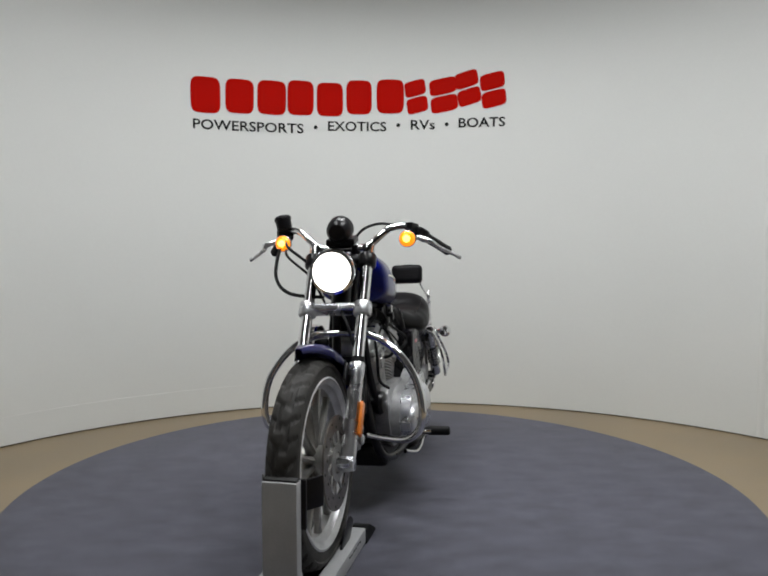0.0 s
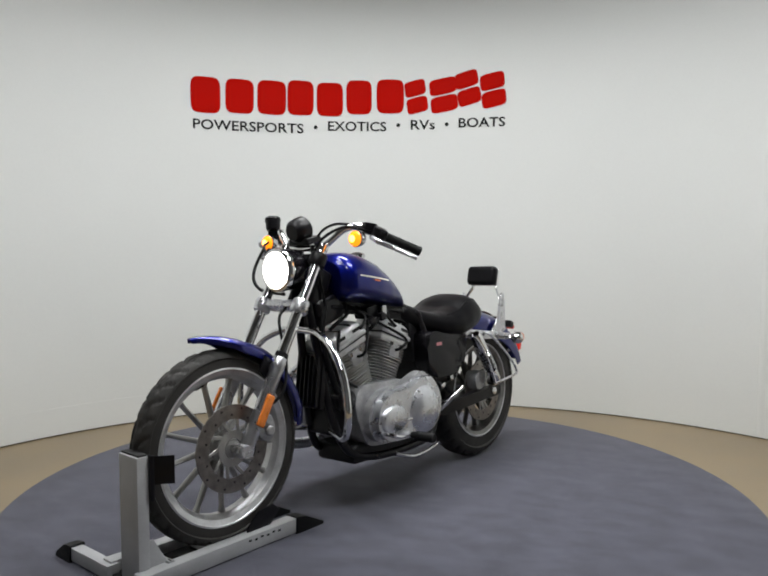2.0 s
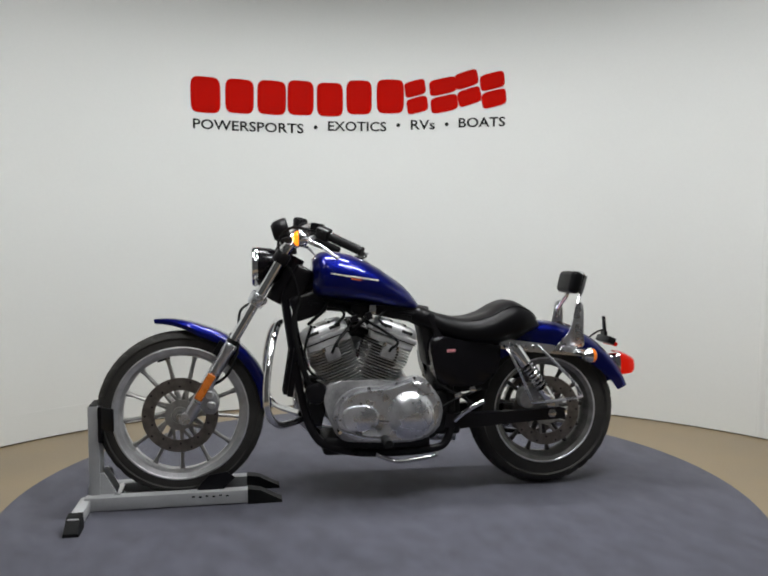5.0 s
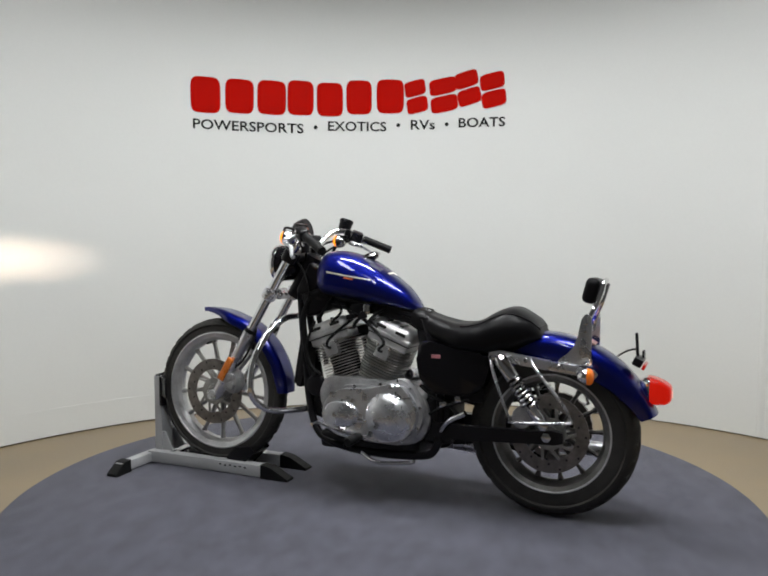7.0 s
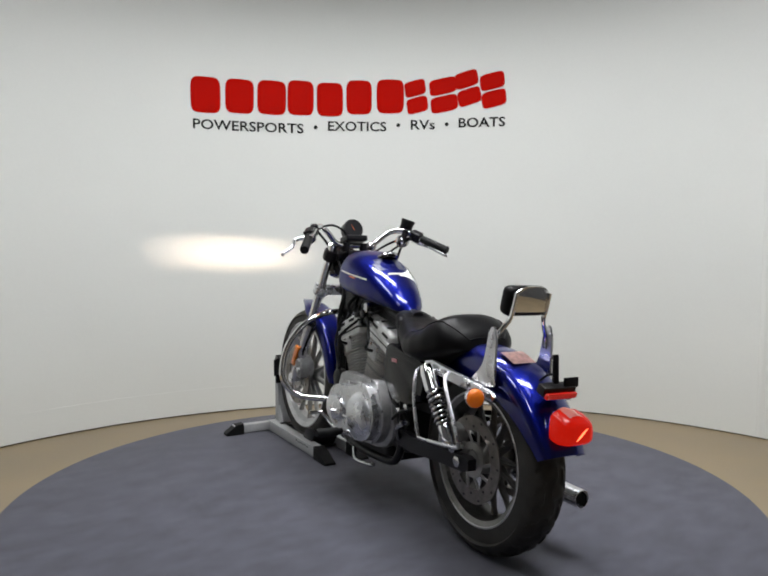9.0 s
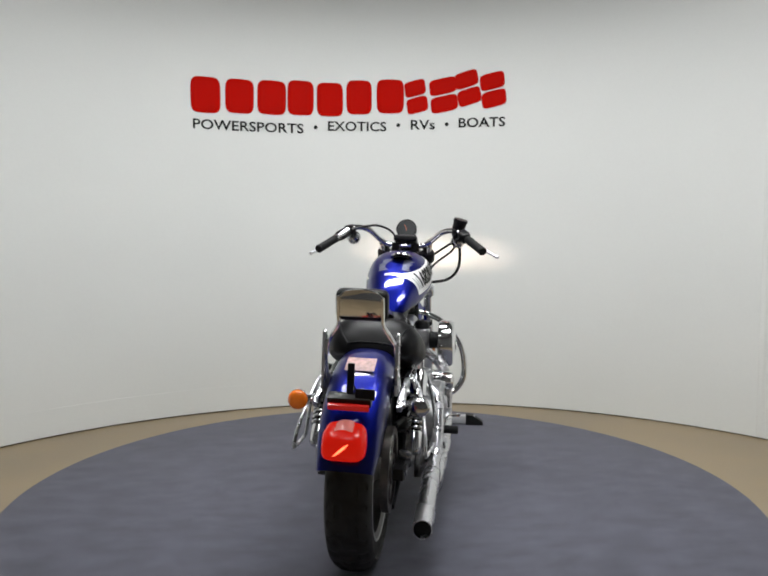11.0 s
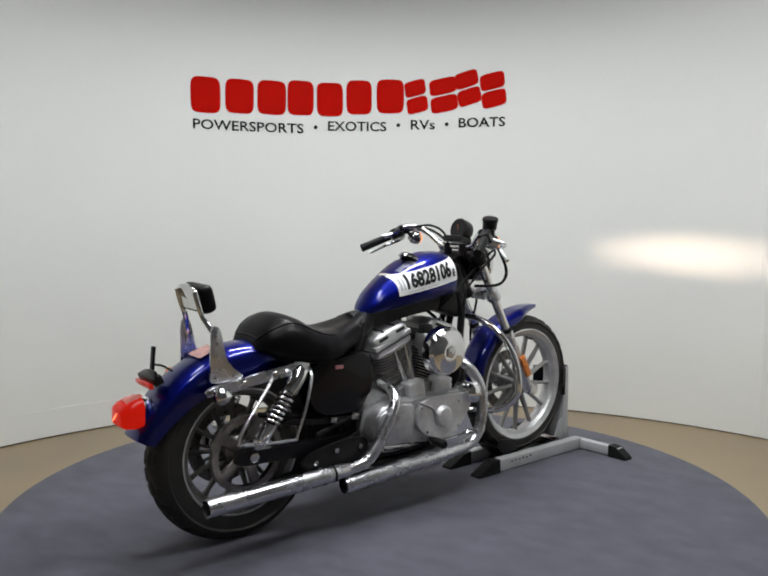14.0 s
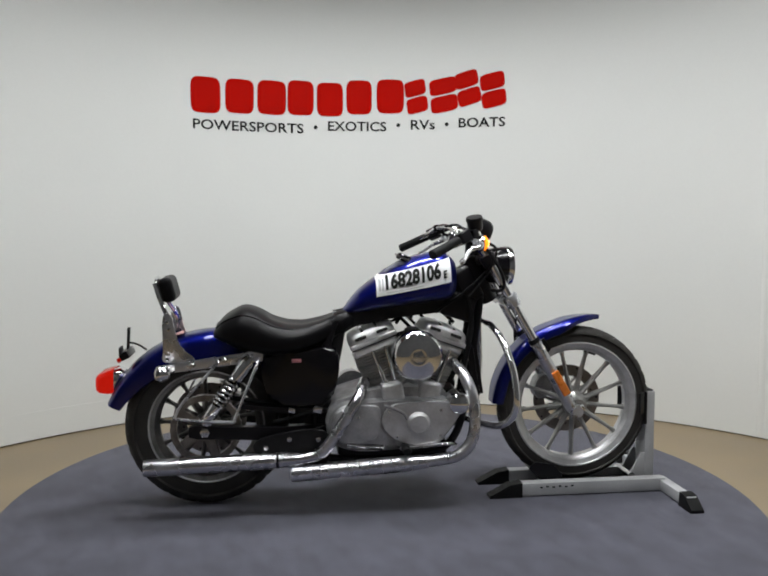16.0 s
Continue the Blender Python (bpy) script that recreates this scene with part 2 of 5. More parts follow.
def build_booth():
    def arc(p0, p1, n, ring):
        return loft([[on_wall(p0 + (p1 - p0) * k / n, z, -r) for r, z in ring] for k in range(n + 1)])

    ring = [(0.0, FLOOR + 0.007), (0.0, CEILING), (0.12, CEILING), (0.12, FLOOR + 0.007)]
    wall = arc(-96, 96, 120, ring)
    # unseen dark arc added behind the camera to cut fill and darken reflections
    tagged(part("wall_dark", arc(96.5, 263.5, 80, ring), M_DARK), "unseen dark wall added behind the camera", "wall", kind="structure")
    tagged(part("wall_round", wall, M_WALL), "smooth off-white painted round wall of the photo booth", "wall", kind="structure")
    # near-black ring behind the wall's foot puts in the shade of the gap
    base = lathe([(CR + 0.015, FLOOR - 0.02), (CR + 0.015, FLOOR + 0.02), (CR + 0.10, FLOOR + 0.02), (CR + 0.10, FLOOR - 0.02)],
                 Matrix.Translation((CX, CY, 0)), 96, closed=True)
    tagged(part("trim", base, M_GAP), "near-black strip shading the gap under the white wall", "trim", kind="structure")
    # shallow skirting at the foot of the wall
    skirt = [(0.0, FLOOR + 0.008), (0.0, FLOOR + 0.165), (-0.0012, FLOOR + 0.164), (-0.0012, FLOOR + 0.008)]
    tagged(part("baseboard", arc(-96, -22, 50, skirt), M_WALL), "low white skirting along the round wall", "baseboard", kind="structure")
    # narrow upright seam strip
    bm = bmesh.new()
    rings = []
    for phi in (48.3, 48.5, 48.9, 49.1):
        off = 0.006 if 48.4 < phi < 49 else 0.0005
        rings.append([on_wall(phi, FLOOR + 0.01, off), on_wall(phi, 2.2, off)])
    loft(rings, cap=False, bm=bm, loop=False)
    tagged(part("trim_upright", bm, M_WALL), "white upright joint strip on the round wall", "trim", kind="structure")
    fl = lathe([(0.0, FLOOR), (CR + 0.3, FLOOR), (CR + 0.3, FLOOR - 0.1), (0.0, FLOOR - 0.1)], Matrix.Translation((CX, CY, 0)), 96)
    tagged(part("floor", fl, M_FLOOR), "tan sealed concrete floor round the turntable", "floor", kind="structure")
    ce = lathe([(0.0, CEILING), (CR + 0.12, CEILING), (CR + 0.12, CEILING + 0.1), (0.0, CEILING + 0.1)], Matrix.Translation((CX, CY, 0)), 96)
    tagged(part("ceiling", ce, M_CEIL), "plain dark grey ceiling over the photo booth", "ceiling", kind="structure")
    for px, py, pw, pd, tx, ty, watts in PANELS:
        lamp = new("ceiling_light")
        tagged(lamp, "flat white rectangular ceiling light panel", "ceiling light", group="ceiling lights")
        lamp.location = (px, py, CEILING)
        part("frame", box(pw + 0.06, pd + 0.06, 0.05, pose(0, 0, -0.025), 0.004), M_GREY, lamp)
        part("diffuser", box(pw, pd, 0.01, pose(0, 0, -0.053), 0.002), M_PANEL, lamp)


def build_turntable():
    disc = new("turntable")
    tagged(disc, "round turntable covered in blue-grey carpet", "turntable")
    shape = [(0.0, 0.0), (1.478, 0.0), (1.488, -0.002), (1.492, -0.0075), (0.0, -0.0075)]
    part("deck", lathe([(0.0, FLOOR + 0.001), (1.470, FLOOR + 0.001), (1.470, -0.0085), (0.0, -0.0085)], seg=120), M_CAST, disc, "dark steel deck under the carpet")
    part("carpet", lathe(shape, seg=160), M_CARPET, disc, "worn blue-grey carpet with dull streaks")
    return disc


def build_sign():
    """Red plain blocks in a row, and the line of writing under them, flat on the round wall."""
    sign = new("wall_sign")
    tagged(sign, "red blocks over a line of black writing on the wall", "sign")
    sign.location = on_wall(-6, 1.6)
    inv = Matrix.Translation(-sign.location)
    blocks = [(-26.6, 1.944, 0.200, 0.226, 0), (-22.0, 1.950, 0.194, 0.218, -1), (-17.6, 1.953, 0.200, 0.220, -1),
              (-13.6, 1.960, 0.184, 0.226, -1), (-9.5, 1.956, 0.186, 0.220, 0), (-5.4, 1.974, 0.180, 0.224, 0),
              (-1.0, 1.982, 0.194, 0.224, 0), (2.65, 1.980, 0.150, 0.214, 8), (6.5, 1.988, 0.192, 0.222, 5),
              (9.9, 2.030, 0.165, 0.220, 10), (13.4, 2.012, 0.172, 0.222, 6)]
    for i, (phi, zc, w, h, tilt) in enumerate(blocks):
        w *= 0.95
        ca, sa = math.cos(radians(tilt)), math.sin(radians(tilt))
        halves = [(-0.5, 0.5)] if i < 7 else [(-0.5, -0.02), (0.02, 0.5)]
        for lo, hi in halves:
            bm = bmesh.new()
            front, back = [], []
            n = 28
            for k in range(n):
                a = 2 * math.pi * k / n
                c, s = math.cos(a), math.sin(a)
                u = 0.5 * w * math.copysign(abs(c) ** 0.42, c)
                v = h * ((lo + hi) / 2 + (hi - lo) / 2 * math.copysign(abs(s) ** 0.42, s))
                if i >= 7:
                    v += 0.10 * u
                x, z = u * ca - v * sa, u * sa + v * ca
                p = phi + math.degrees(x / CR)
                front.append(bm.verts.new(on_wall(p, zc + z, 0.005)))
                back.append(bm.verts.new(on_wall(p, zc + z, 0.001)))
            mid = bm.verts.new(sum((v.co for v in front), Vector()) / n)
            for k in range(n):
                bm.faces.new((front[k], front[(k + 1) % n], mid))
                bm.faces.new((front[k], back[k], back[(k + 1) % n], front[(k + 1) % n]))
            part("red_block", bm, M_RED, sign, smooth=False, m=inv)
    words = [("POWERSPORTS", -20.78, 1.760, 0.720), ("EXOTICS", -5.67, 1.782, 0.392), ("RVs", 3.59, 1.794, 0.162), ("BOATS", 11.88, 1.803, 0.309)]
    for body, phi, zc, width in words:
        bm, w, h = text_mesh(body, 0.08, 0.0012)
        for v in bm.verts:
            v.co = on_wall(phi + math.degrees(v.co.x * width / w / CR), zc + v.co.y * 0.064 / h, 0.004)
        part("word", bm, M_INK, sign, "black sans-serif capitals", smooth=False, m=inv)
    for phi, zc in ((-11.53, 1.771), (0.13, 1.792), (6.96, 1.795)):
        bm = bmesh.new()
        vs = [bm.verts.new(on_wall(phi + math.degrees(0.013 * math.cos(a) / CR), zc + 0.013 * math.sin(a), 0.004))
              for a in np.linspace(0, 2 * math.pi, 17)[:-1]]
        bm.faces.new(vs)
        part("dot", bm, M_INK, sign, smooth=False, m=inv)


build_booth()
TABLE = build_turntable()
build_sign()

# ---- the motorcycle: x to its nose, y to its left, z up; it leans a little to its right ----
BIKE = new("motorcycle")
tagged(BIKE, "cobalt blue cruiser motorcycle with chrome trim held upright on the turntable", "motorcycle")
LEAN = pose(0, 0, 0, 2.3)
FX, FZ, FR = 0.806, 0.359, 0.326  # front axle and tyre radius
RX, RZ, RR = -0.700, 0.318, 0.320  # rear axle and tyre radius


def bp(name, bm, material, parent=None, label="", smooth=True):
    return part(name, bm, material, parent or BIKE, label, smooth, LEAN)


def axle(x, y, z):
    """A frame whose z points to the motorcycle's left."""
    return Matrix.Translation((x, y, z)) @ Matrix.Rotation(radians(-90), 4, "X")


def mirror(bm):
    bm.transform(Matrix.Diagonal((1, -1, 1, 1)))
    return bm


def build_wheel(name, x, z, R, width, rim_r, disc_side, turn, paint):
    c = axle(x, 0, z)
    hub = bp(name, lathe([(0.0, -0.075), (0.030, -0.075), (0.034, -0.05), (0.052, -0.03), (0.052, 0.03), (0.034, 0.05), (0.030, 0.075), (0.0, 0.075)], c, 28), M_SILVER,
             label="silver cast wheel with thirteen thin spokes")
    hw = width / 2
    prof = []
    for k in range(41):
        a = math.pi * (k / 40)
        prof.append((rim_r + 0.004 + (R - rim_r - 0.004) * abs(math.sin(a)) ** 0.62, -hw * math.copysign(abs(math.cos(a)) ** 0.8, math.cos(a)) * (1.0 if 4 < k < 36 else 0.86)))
    prof += [(rim_r - 0.006, hw * 0.7), (rim_r - 0.006, -hw * 0.7)]

    def tread(a, r, h):
        if r < R - 0.020:
            return r
        u = (a * 32 / (2 * math.pi) + abs(h) / hw * 0.75) % 1.0
        w = (a * 32 / (2 * math.pi) * 0.5 + (0.5 if h > 0 else 0)) % 1.0
        cut = u < 0.27 and abs(h) > 0.08 * hw
        cut = cut or (abs(abs(h) - 0.30 * hw) < 0.10 * hw and w < 0.6)
        return r - (0.0055 if cut else 0.0)

    bp("tyre", lathe(prof, c, 260, closed=True, shape=tread), M_RUBBER, hub, "worn black rubber tyre with grooved tread")
    rw = hw * 0.80
    rp = [(rim_r + 0.004, -rw), (rim_r - 0.004, -rw - 0.002), (rim_r - 0.020, -rw + 0.006), (rim_r - 0.026, -rw * 0.5), (rim_r - 0.034, -0.014), (rim_r - 0.034, 0.014),
          (rim_r - 0.026, rw * 0.5), (rim_r - 0.020, rw - 0.006), (rim_r - 0.004, rw + 0.002), (rim_r + 0.004, rw)]
    bp("rim", lathe(rp, c, 96, closed=True), M_SATIN if paint is M_SILVER else M_DULLRIM, hub, "silver rim with scuffed bright edge")
    for sd in (-1, 1):
        bp("rim_lip", lathe([(rim_r - 0.005, sd * (rw + 0.001)), (rim_r - 0.001, sd * (rw + 0.005)), (rim_r + 0.005, sd * (rw + 0.003)), (rim_r + 0.004, sd * (rw - 0.002))], c, 96, closed=True), M_SATIN, hub, "bright worn rim lip")
    for k in range(13):
        a = 2 * math.pi * k / 13 + turn
        ro = rim_r - 0.028
        rings = []
        for rr, w2, d2 in ((0.040, 0.016, 0.020), (0.09, 0.010, 0.015), (ro - 0.03, 0.0075, 0.012), (ro, 0.013, 0.015)):
            ring = []
            for q in range(8):
                b = 2 * math.pi * q / 8
                p = Vector((rr * math.cos(a) - w2 * math.cos(b) * math.sin(a), rr * math.sin(a) + w2 * math.cos(b) * math.cos(a), d2 * math.sin(b)))
                ring.append(c @ p)
            rings.append(ring)
        bp("spoke", loft(rings), paint, hub)
    # brake disc with a spider and drilled holes shown as dark pins
    s = disc_side
    y = 0.072 * s
    dc = axle(x, y, z)
    bp("brake_disc", lathe([(0.098, -0.003), (0.098, 0.003), (0.146, 0.003), (0.146, -0.003)], dc, 64, closed=True), M_DISC, hub, "brown weathered steel brake disc")
    car = lathe([(0.034, -0.004), (0.034, 0.004), (0.060, 0.004), (0.060, -0.004)], dc, 32, closed=True)
    for k in range(10):
        a = 2 * math.pi * k / 10
        m = dc @ Matrix.Rotation(a, 4, "Z") @ pose(0.080, 0, 0, 0, 0, 22)
        bp("carrier_arm", rbox(bmesh.new(), 0.050, 0.012, 0.006, m, 0.002, 1), M_SILVER, hub)
    bp("disc_carrier", car, M_SILVER, hub)
    for k in range(20):
        a = 2 * math.pi * k / 20
        rr = 0.112 if k % 2 else 0.134
        bp("disc_hole", lathe([(0.0, -0.0042), (0.0042, -0.0042), (0.0042, 0.0042), (0.0, 0.0042)], dc @ pose(rr * math.cos(a), rr * math.sin(a), 0), 8), M_GAP, hub)
    bp("axle_nut", lathe([(0.0, -0.115), (0.012, -0.115), (0.016, -0.108), (0.016, 0.108), (0.012, 0.115), (0.0, 0.115)], c, 6), M_WORN, hub)
    v = Matrix.Rotation(turn + 4.9, 4, "Z")
    bp("wheel_weight", rbox(bmesh.new(), 0.014, 0.05, 0.022, c @ v @ pose(rim_r - 0.036, 0, 0), 0.003), M_CAST, hub)
    return hub


build_wheel("front_wheel", FX, FZ, FR, 0.100, 0.260, 1, 0.12, M_SILVER)
rear = build_wheel("rear_wheel", RX, RZ, RR, 0.150, 0.222, 1, 0.30, M_DULL)
# belt pulley on the right
pc = axle(RX, -0.085, RZ)
pul = lathe([(0.112, -0.012), (0.112, 0.012), (0.134, 0.012), (0.134, -0.012)], pc, 64, closed=True, shape=lambda a, r, h: r + (0.003 if r > 0.12 and int(a * 64 / 6.2832) % 2 else 0))
lathe([(0.030, -0.012), (0.030, 0.006), (0.048, 0.006), (0.048, -0.012)], pc, 24, closed=True, bm=pul)
for k in range(5):
    m = pc @ Matrix.Rotation(2 * math.pi * k / 5, 4, "Z") @ pose(0.080, 0, 0)
    rbox(pul, 0.076, 0.040, 0.014, m, 0.004, 1)
bp("belt_pulley", pul, M_DISC, rear, "grey five-arm belt pulley")

# ---- fork, fender and steering ----
LOW, TOP = Vector((0.782, 0, 0.335)), Vector((0.392, 0, 0.995))


def fork_at(s, y=0.0):
    p = LOW.lerp(TOP, s)
    p.y = y
    return p


for sy in (1, -1):
    y = 0.099 * sy
    L = (TOP - LOW).length
    m = frame_to(fork_at(0, y), fork_at(1, y))
    leg = bp("fork_leg", lathe([(0.0, 0.0), (0.016, 0.0), (0.020, 0.012), (0.0245, 0.04), (0.0245, 0.30), (0.0265, 0.31), (0.0265, 0.345), (0.022, 0.352), (0.0, 0.352)], m, 24), M_PIPE,
             label="chrome telescopic fork leg")
    bp("stanchion", lathe([(0.0, 0.34), (0.0195, 0.34), (0.0195, L + 0.01), (0.022, L + 0.012), (0.022, L + 0.03), (0.010, L + 0.036), (0.0, L + 0.036)], m, 24), M_CHROME, leg)
    bp("dust_seal", lathe([(0.0, 0.350), (0.0235, 0.350), (0.0235, 0.368), (0.0, 0.368)], m, 24), M_GRIP, leg)
    # reflector on the outer face
    rf = rbox(bmesh.new(), 0.012, 0.032, 0.112, m @ pose(0, 0, 0.160) @ Matrix.Translation(m.to_3x3().inverted() @ Vector((0.006, 0.031 * sy, 0))), 0.005, 3)
    bp("reflector", rf, M_REFLECT, leg, "orange side reflector")
    bp("axle_pinch", lathe([(0.0, -0.024), (0.022, -0.024), (0.025, 0.0), (0.022, 0.024), (0.0, 0.024)], axle(FX - 0.020, y, FZ - 0.010), 20), M_POLISH, leg)
    # triple clamp eyes
    for s in (0.715, 0.962):
        p = fork_at(s, y)
        bp("clamp_eye", lathe([(0.0, -0.024), (0.029, -0.024), (0.032, -0.018), (0.032, 0.018), (0.029, 0.024), (0.0, 0.024)], frame_to(p, fork_at(s + 0.1, y)), 24), M_POLISH if s < 0.8 else M_BLACK, leg)
for s, d in ((0.715, 0.050), (0.962, 0.050)):
    p = fork_at(s)
    m = frame_to(p, fork_at(s + 0.1))
    bp("triple_clamp", rbox(bmesh.new(), 0.16, 0.055, 0.030, Matrix.Translation(p) @ pose(-0.012, 0, 0, 0, -30, 0) @ pose(0, 0, 0, 0, 0, 90), 0.010, 3), M_POLISH if s < 0.8 else M_BLACK, label="polished aluminium fork clamp" if s < 0.8 else "black upper fork clamp")
nk = fork_at(0.70)
bp("steering_neck", tube([nk + Vector((-0.07, 0, 0.0)), fork_at(0.98) + Vector((-0.06, 0, -0.01))], 0.034, 18, 1), M_BLACK)

# front fender: a curved channel over the wheel
rings = []
for k in range(31):
    s = k / 30
    a = radians(74.5 + 103.5 * s)
    R0 = FR + 0.030 + (0.030 * (1 - s * 3.5) if s < 0.28 else 0.0)
    w = 0.066 * min(1, 0.16 + 3.6 * s) * (1.0 if s < 0.9 else 1.0 - 2.5 * (s - 0.9))
    drop = 0.040 * min(1, 0.35 + 2.2 * s)
    ring = []
    for q in range(13):
        b = -1 + 2 * q / 12
        yy = w * math.copysign(min(1, abs(b) * 1.25) ** 0.9, b)
        rr = R0 - drop * max(0, abs(b) - 0.45) ** 1.6 / 0.55 ** 1.6
        ring.append(Vector((FX + rr * math.cos(a), yy, FZ + rr * math.sin(a))))
    inner = [Vector((v.x - 0.004 * math.cos(a), v.y * 0.95, v.z - 0.004 * math.sin(a))) for v in ring[::-1]]
    rings.append(ring + inner)
fend = bp("front_fender", loft(rings), M_BLUE, label="glossy cobalt blue front fender")
for sy in (1, -1):
    bp("fender_bracket", prism([(0.61, 0.62), (0.65, 0.65), (0.68, 0.60), (0.65, 0.57)], 0.066 * sy, 0.076 * sy, 0.003), M_BLACK, fend)
# brake caliper on the left
cal = prism(round_outline([(0.655, 0.40), (0.675, 0.455), (0.715, 0.470), (0.735, 0.43), (0.715, 0.375), (0.675, 0.365)]), 0.050, 0.118, 0.010)
cal = bp("brake_caliper", cal, M_ALU, label="cast aluminium brake caliper")
for dx, dz in ((0.0, 0.022), (-0.008, -0.018)):
    bp("caliper_piston", lathe([(0.0, 0.0), (0.018, 0.0), (0.018, 0.012), (0.013, 0.016), (0.0, 0.016)], axle(0.692 + dx, 0.114, 0.418 + dz), 18), M_ALU, cal)
bp("brake_hose", tube([(0.69, 0.10, 0.47), (0.62, 0.12, 0.52), (0.58, 0.10, 0.62), (0.57, 0.06, 0.76), (0.50, 0.02, 0.80)], 0.0055, 8), M_GRIP)

# headlight: an open bucket, a glowing lens with a slot, and a filament behind it
hm = Matrix.Translation((0.409, 0, 0.938)) @ Matrix.Rotation(radians(90), 4, "Y")
bucket = lathe([(r * 0.90, h) for r, h in ((0.0, -0.012), (0.040, -0.010), (0.066, 0.004), (0.080, 0.035), (0.086, 0.080), (0.086, 0.096), (0.082, 0.096), (0.081, 0.080), (0.075, 0.036), (0.062, 0.008), (0.038, -0.004), (0.0, -0.006))], hm, 40)
HEAD = bp("headlight", bucket, M_GLOSS, label="lit round headlight in a black bucket with a chrome rim")
bp("headlight_ring", lathe([(r * 0.90, h) for r, h in ((0.074, 0.094), (0.088, 0.090), (0.091, 0.100), (0.087, 0.112), (0.076, 0.116), (0.073, 0.106))], hm, 48, closed=True), M_CHROME, HEAD)
lens = bmesh.new()
out, inn = [], []
N = 48
for k in range(N):
    a = 2 * math.pi * k / N
    out.append(lens.verts.new(hm @ Vector((0.067 * math.cos(a), 0.067 * math.sin(a), 0.108))))
    c, s = math.cos(a), math.sin(a)
    inn.append(lens.verts.new(hm @ Vector((0.0046 * math.copysign(abs(c) ** 0.7, c), 0.021 * math.copysign(abs(s) ** 0.6, s), 0.116))))
for k in range(N):
    lens.faces.new((out[k], out[(k + 1) % N], inn[(k + 1) % N], inn[k]))
bp("lens", lens, M_HEAD, HEAD, "brightly glowing white lens")
bp("bulb", box(0.006, 0.026, 0.002, hm @ pose(0, 0, 0.028) @ pose(0, 0, 0), 0.0), M_BULB, HEAD, smooth=False)
# handlebar with grips, levers and switch boxes
bar = bp("handlebar", tube([(0.200, 0.290, 1.039), (0.228, 0.273, 1.053), (0.275, 0.228, 1.088), (0.325, 0.165, 1.080), (0.360, 0.095, 1.024), (0.368, 0.03, 1.015), (0.370, -0.03, 1.015),
                            (0.370, -0.095, 1.024), (0.342, -0.165, 1.080), (0.298, -0.228, 1.088), (0.254, -0.273, 1.054), (0.227, -0.290, 1.040)], 0.0125, 12, 7), M_CHROME, label="swept-back chrome handlebar")
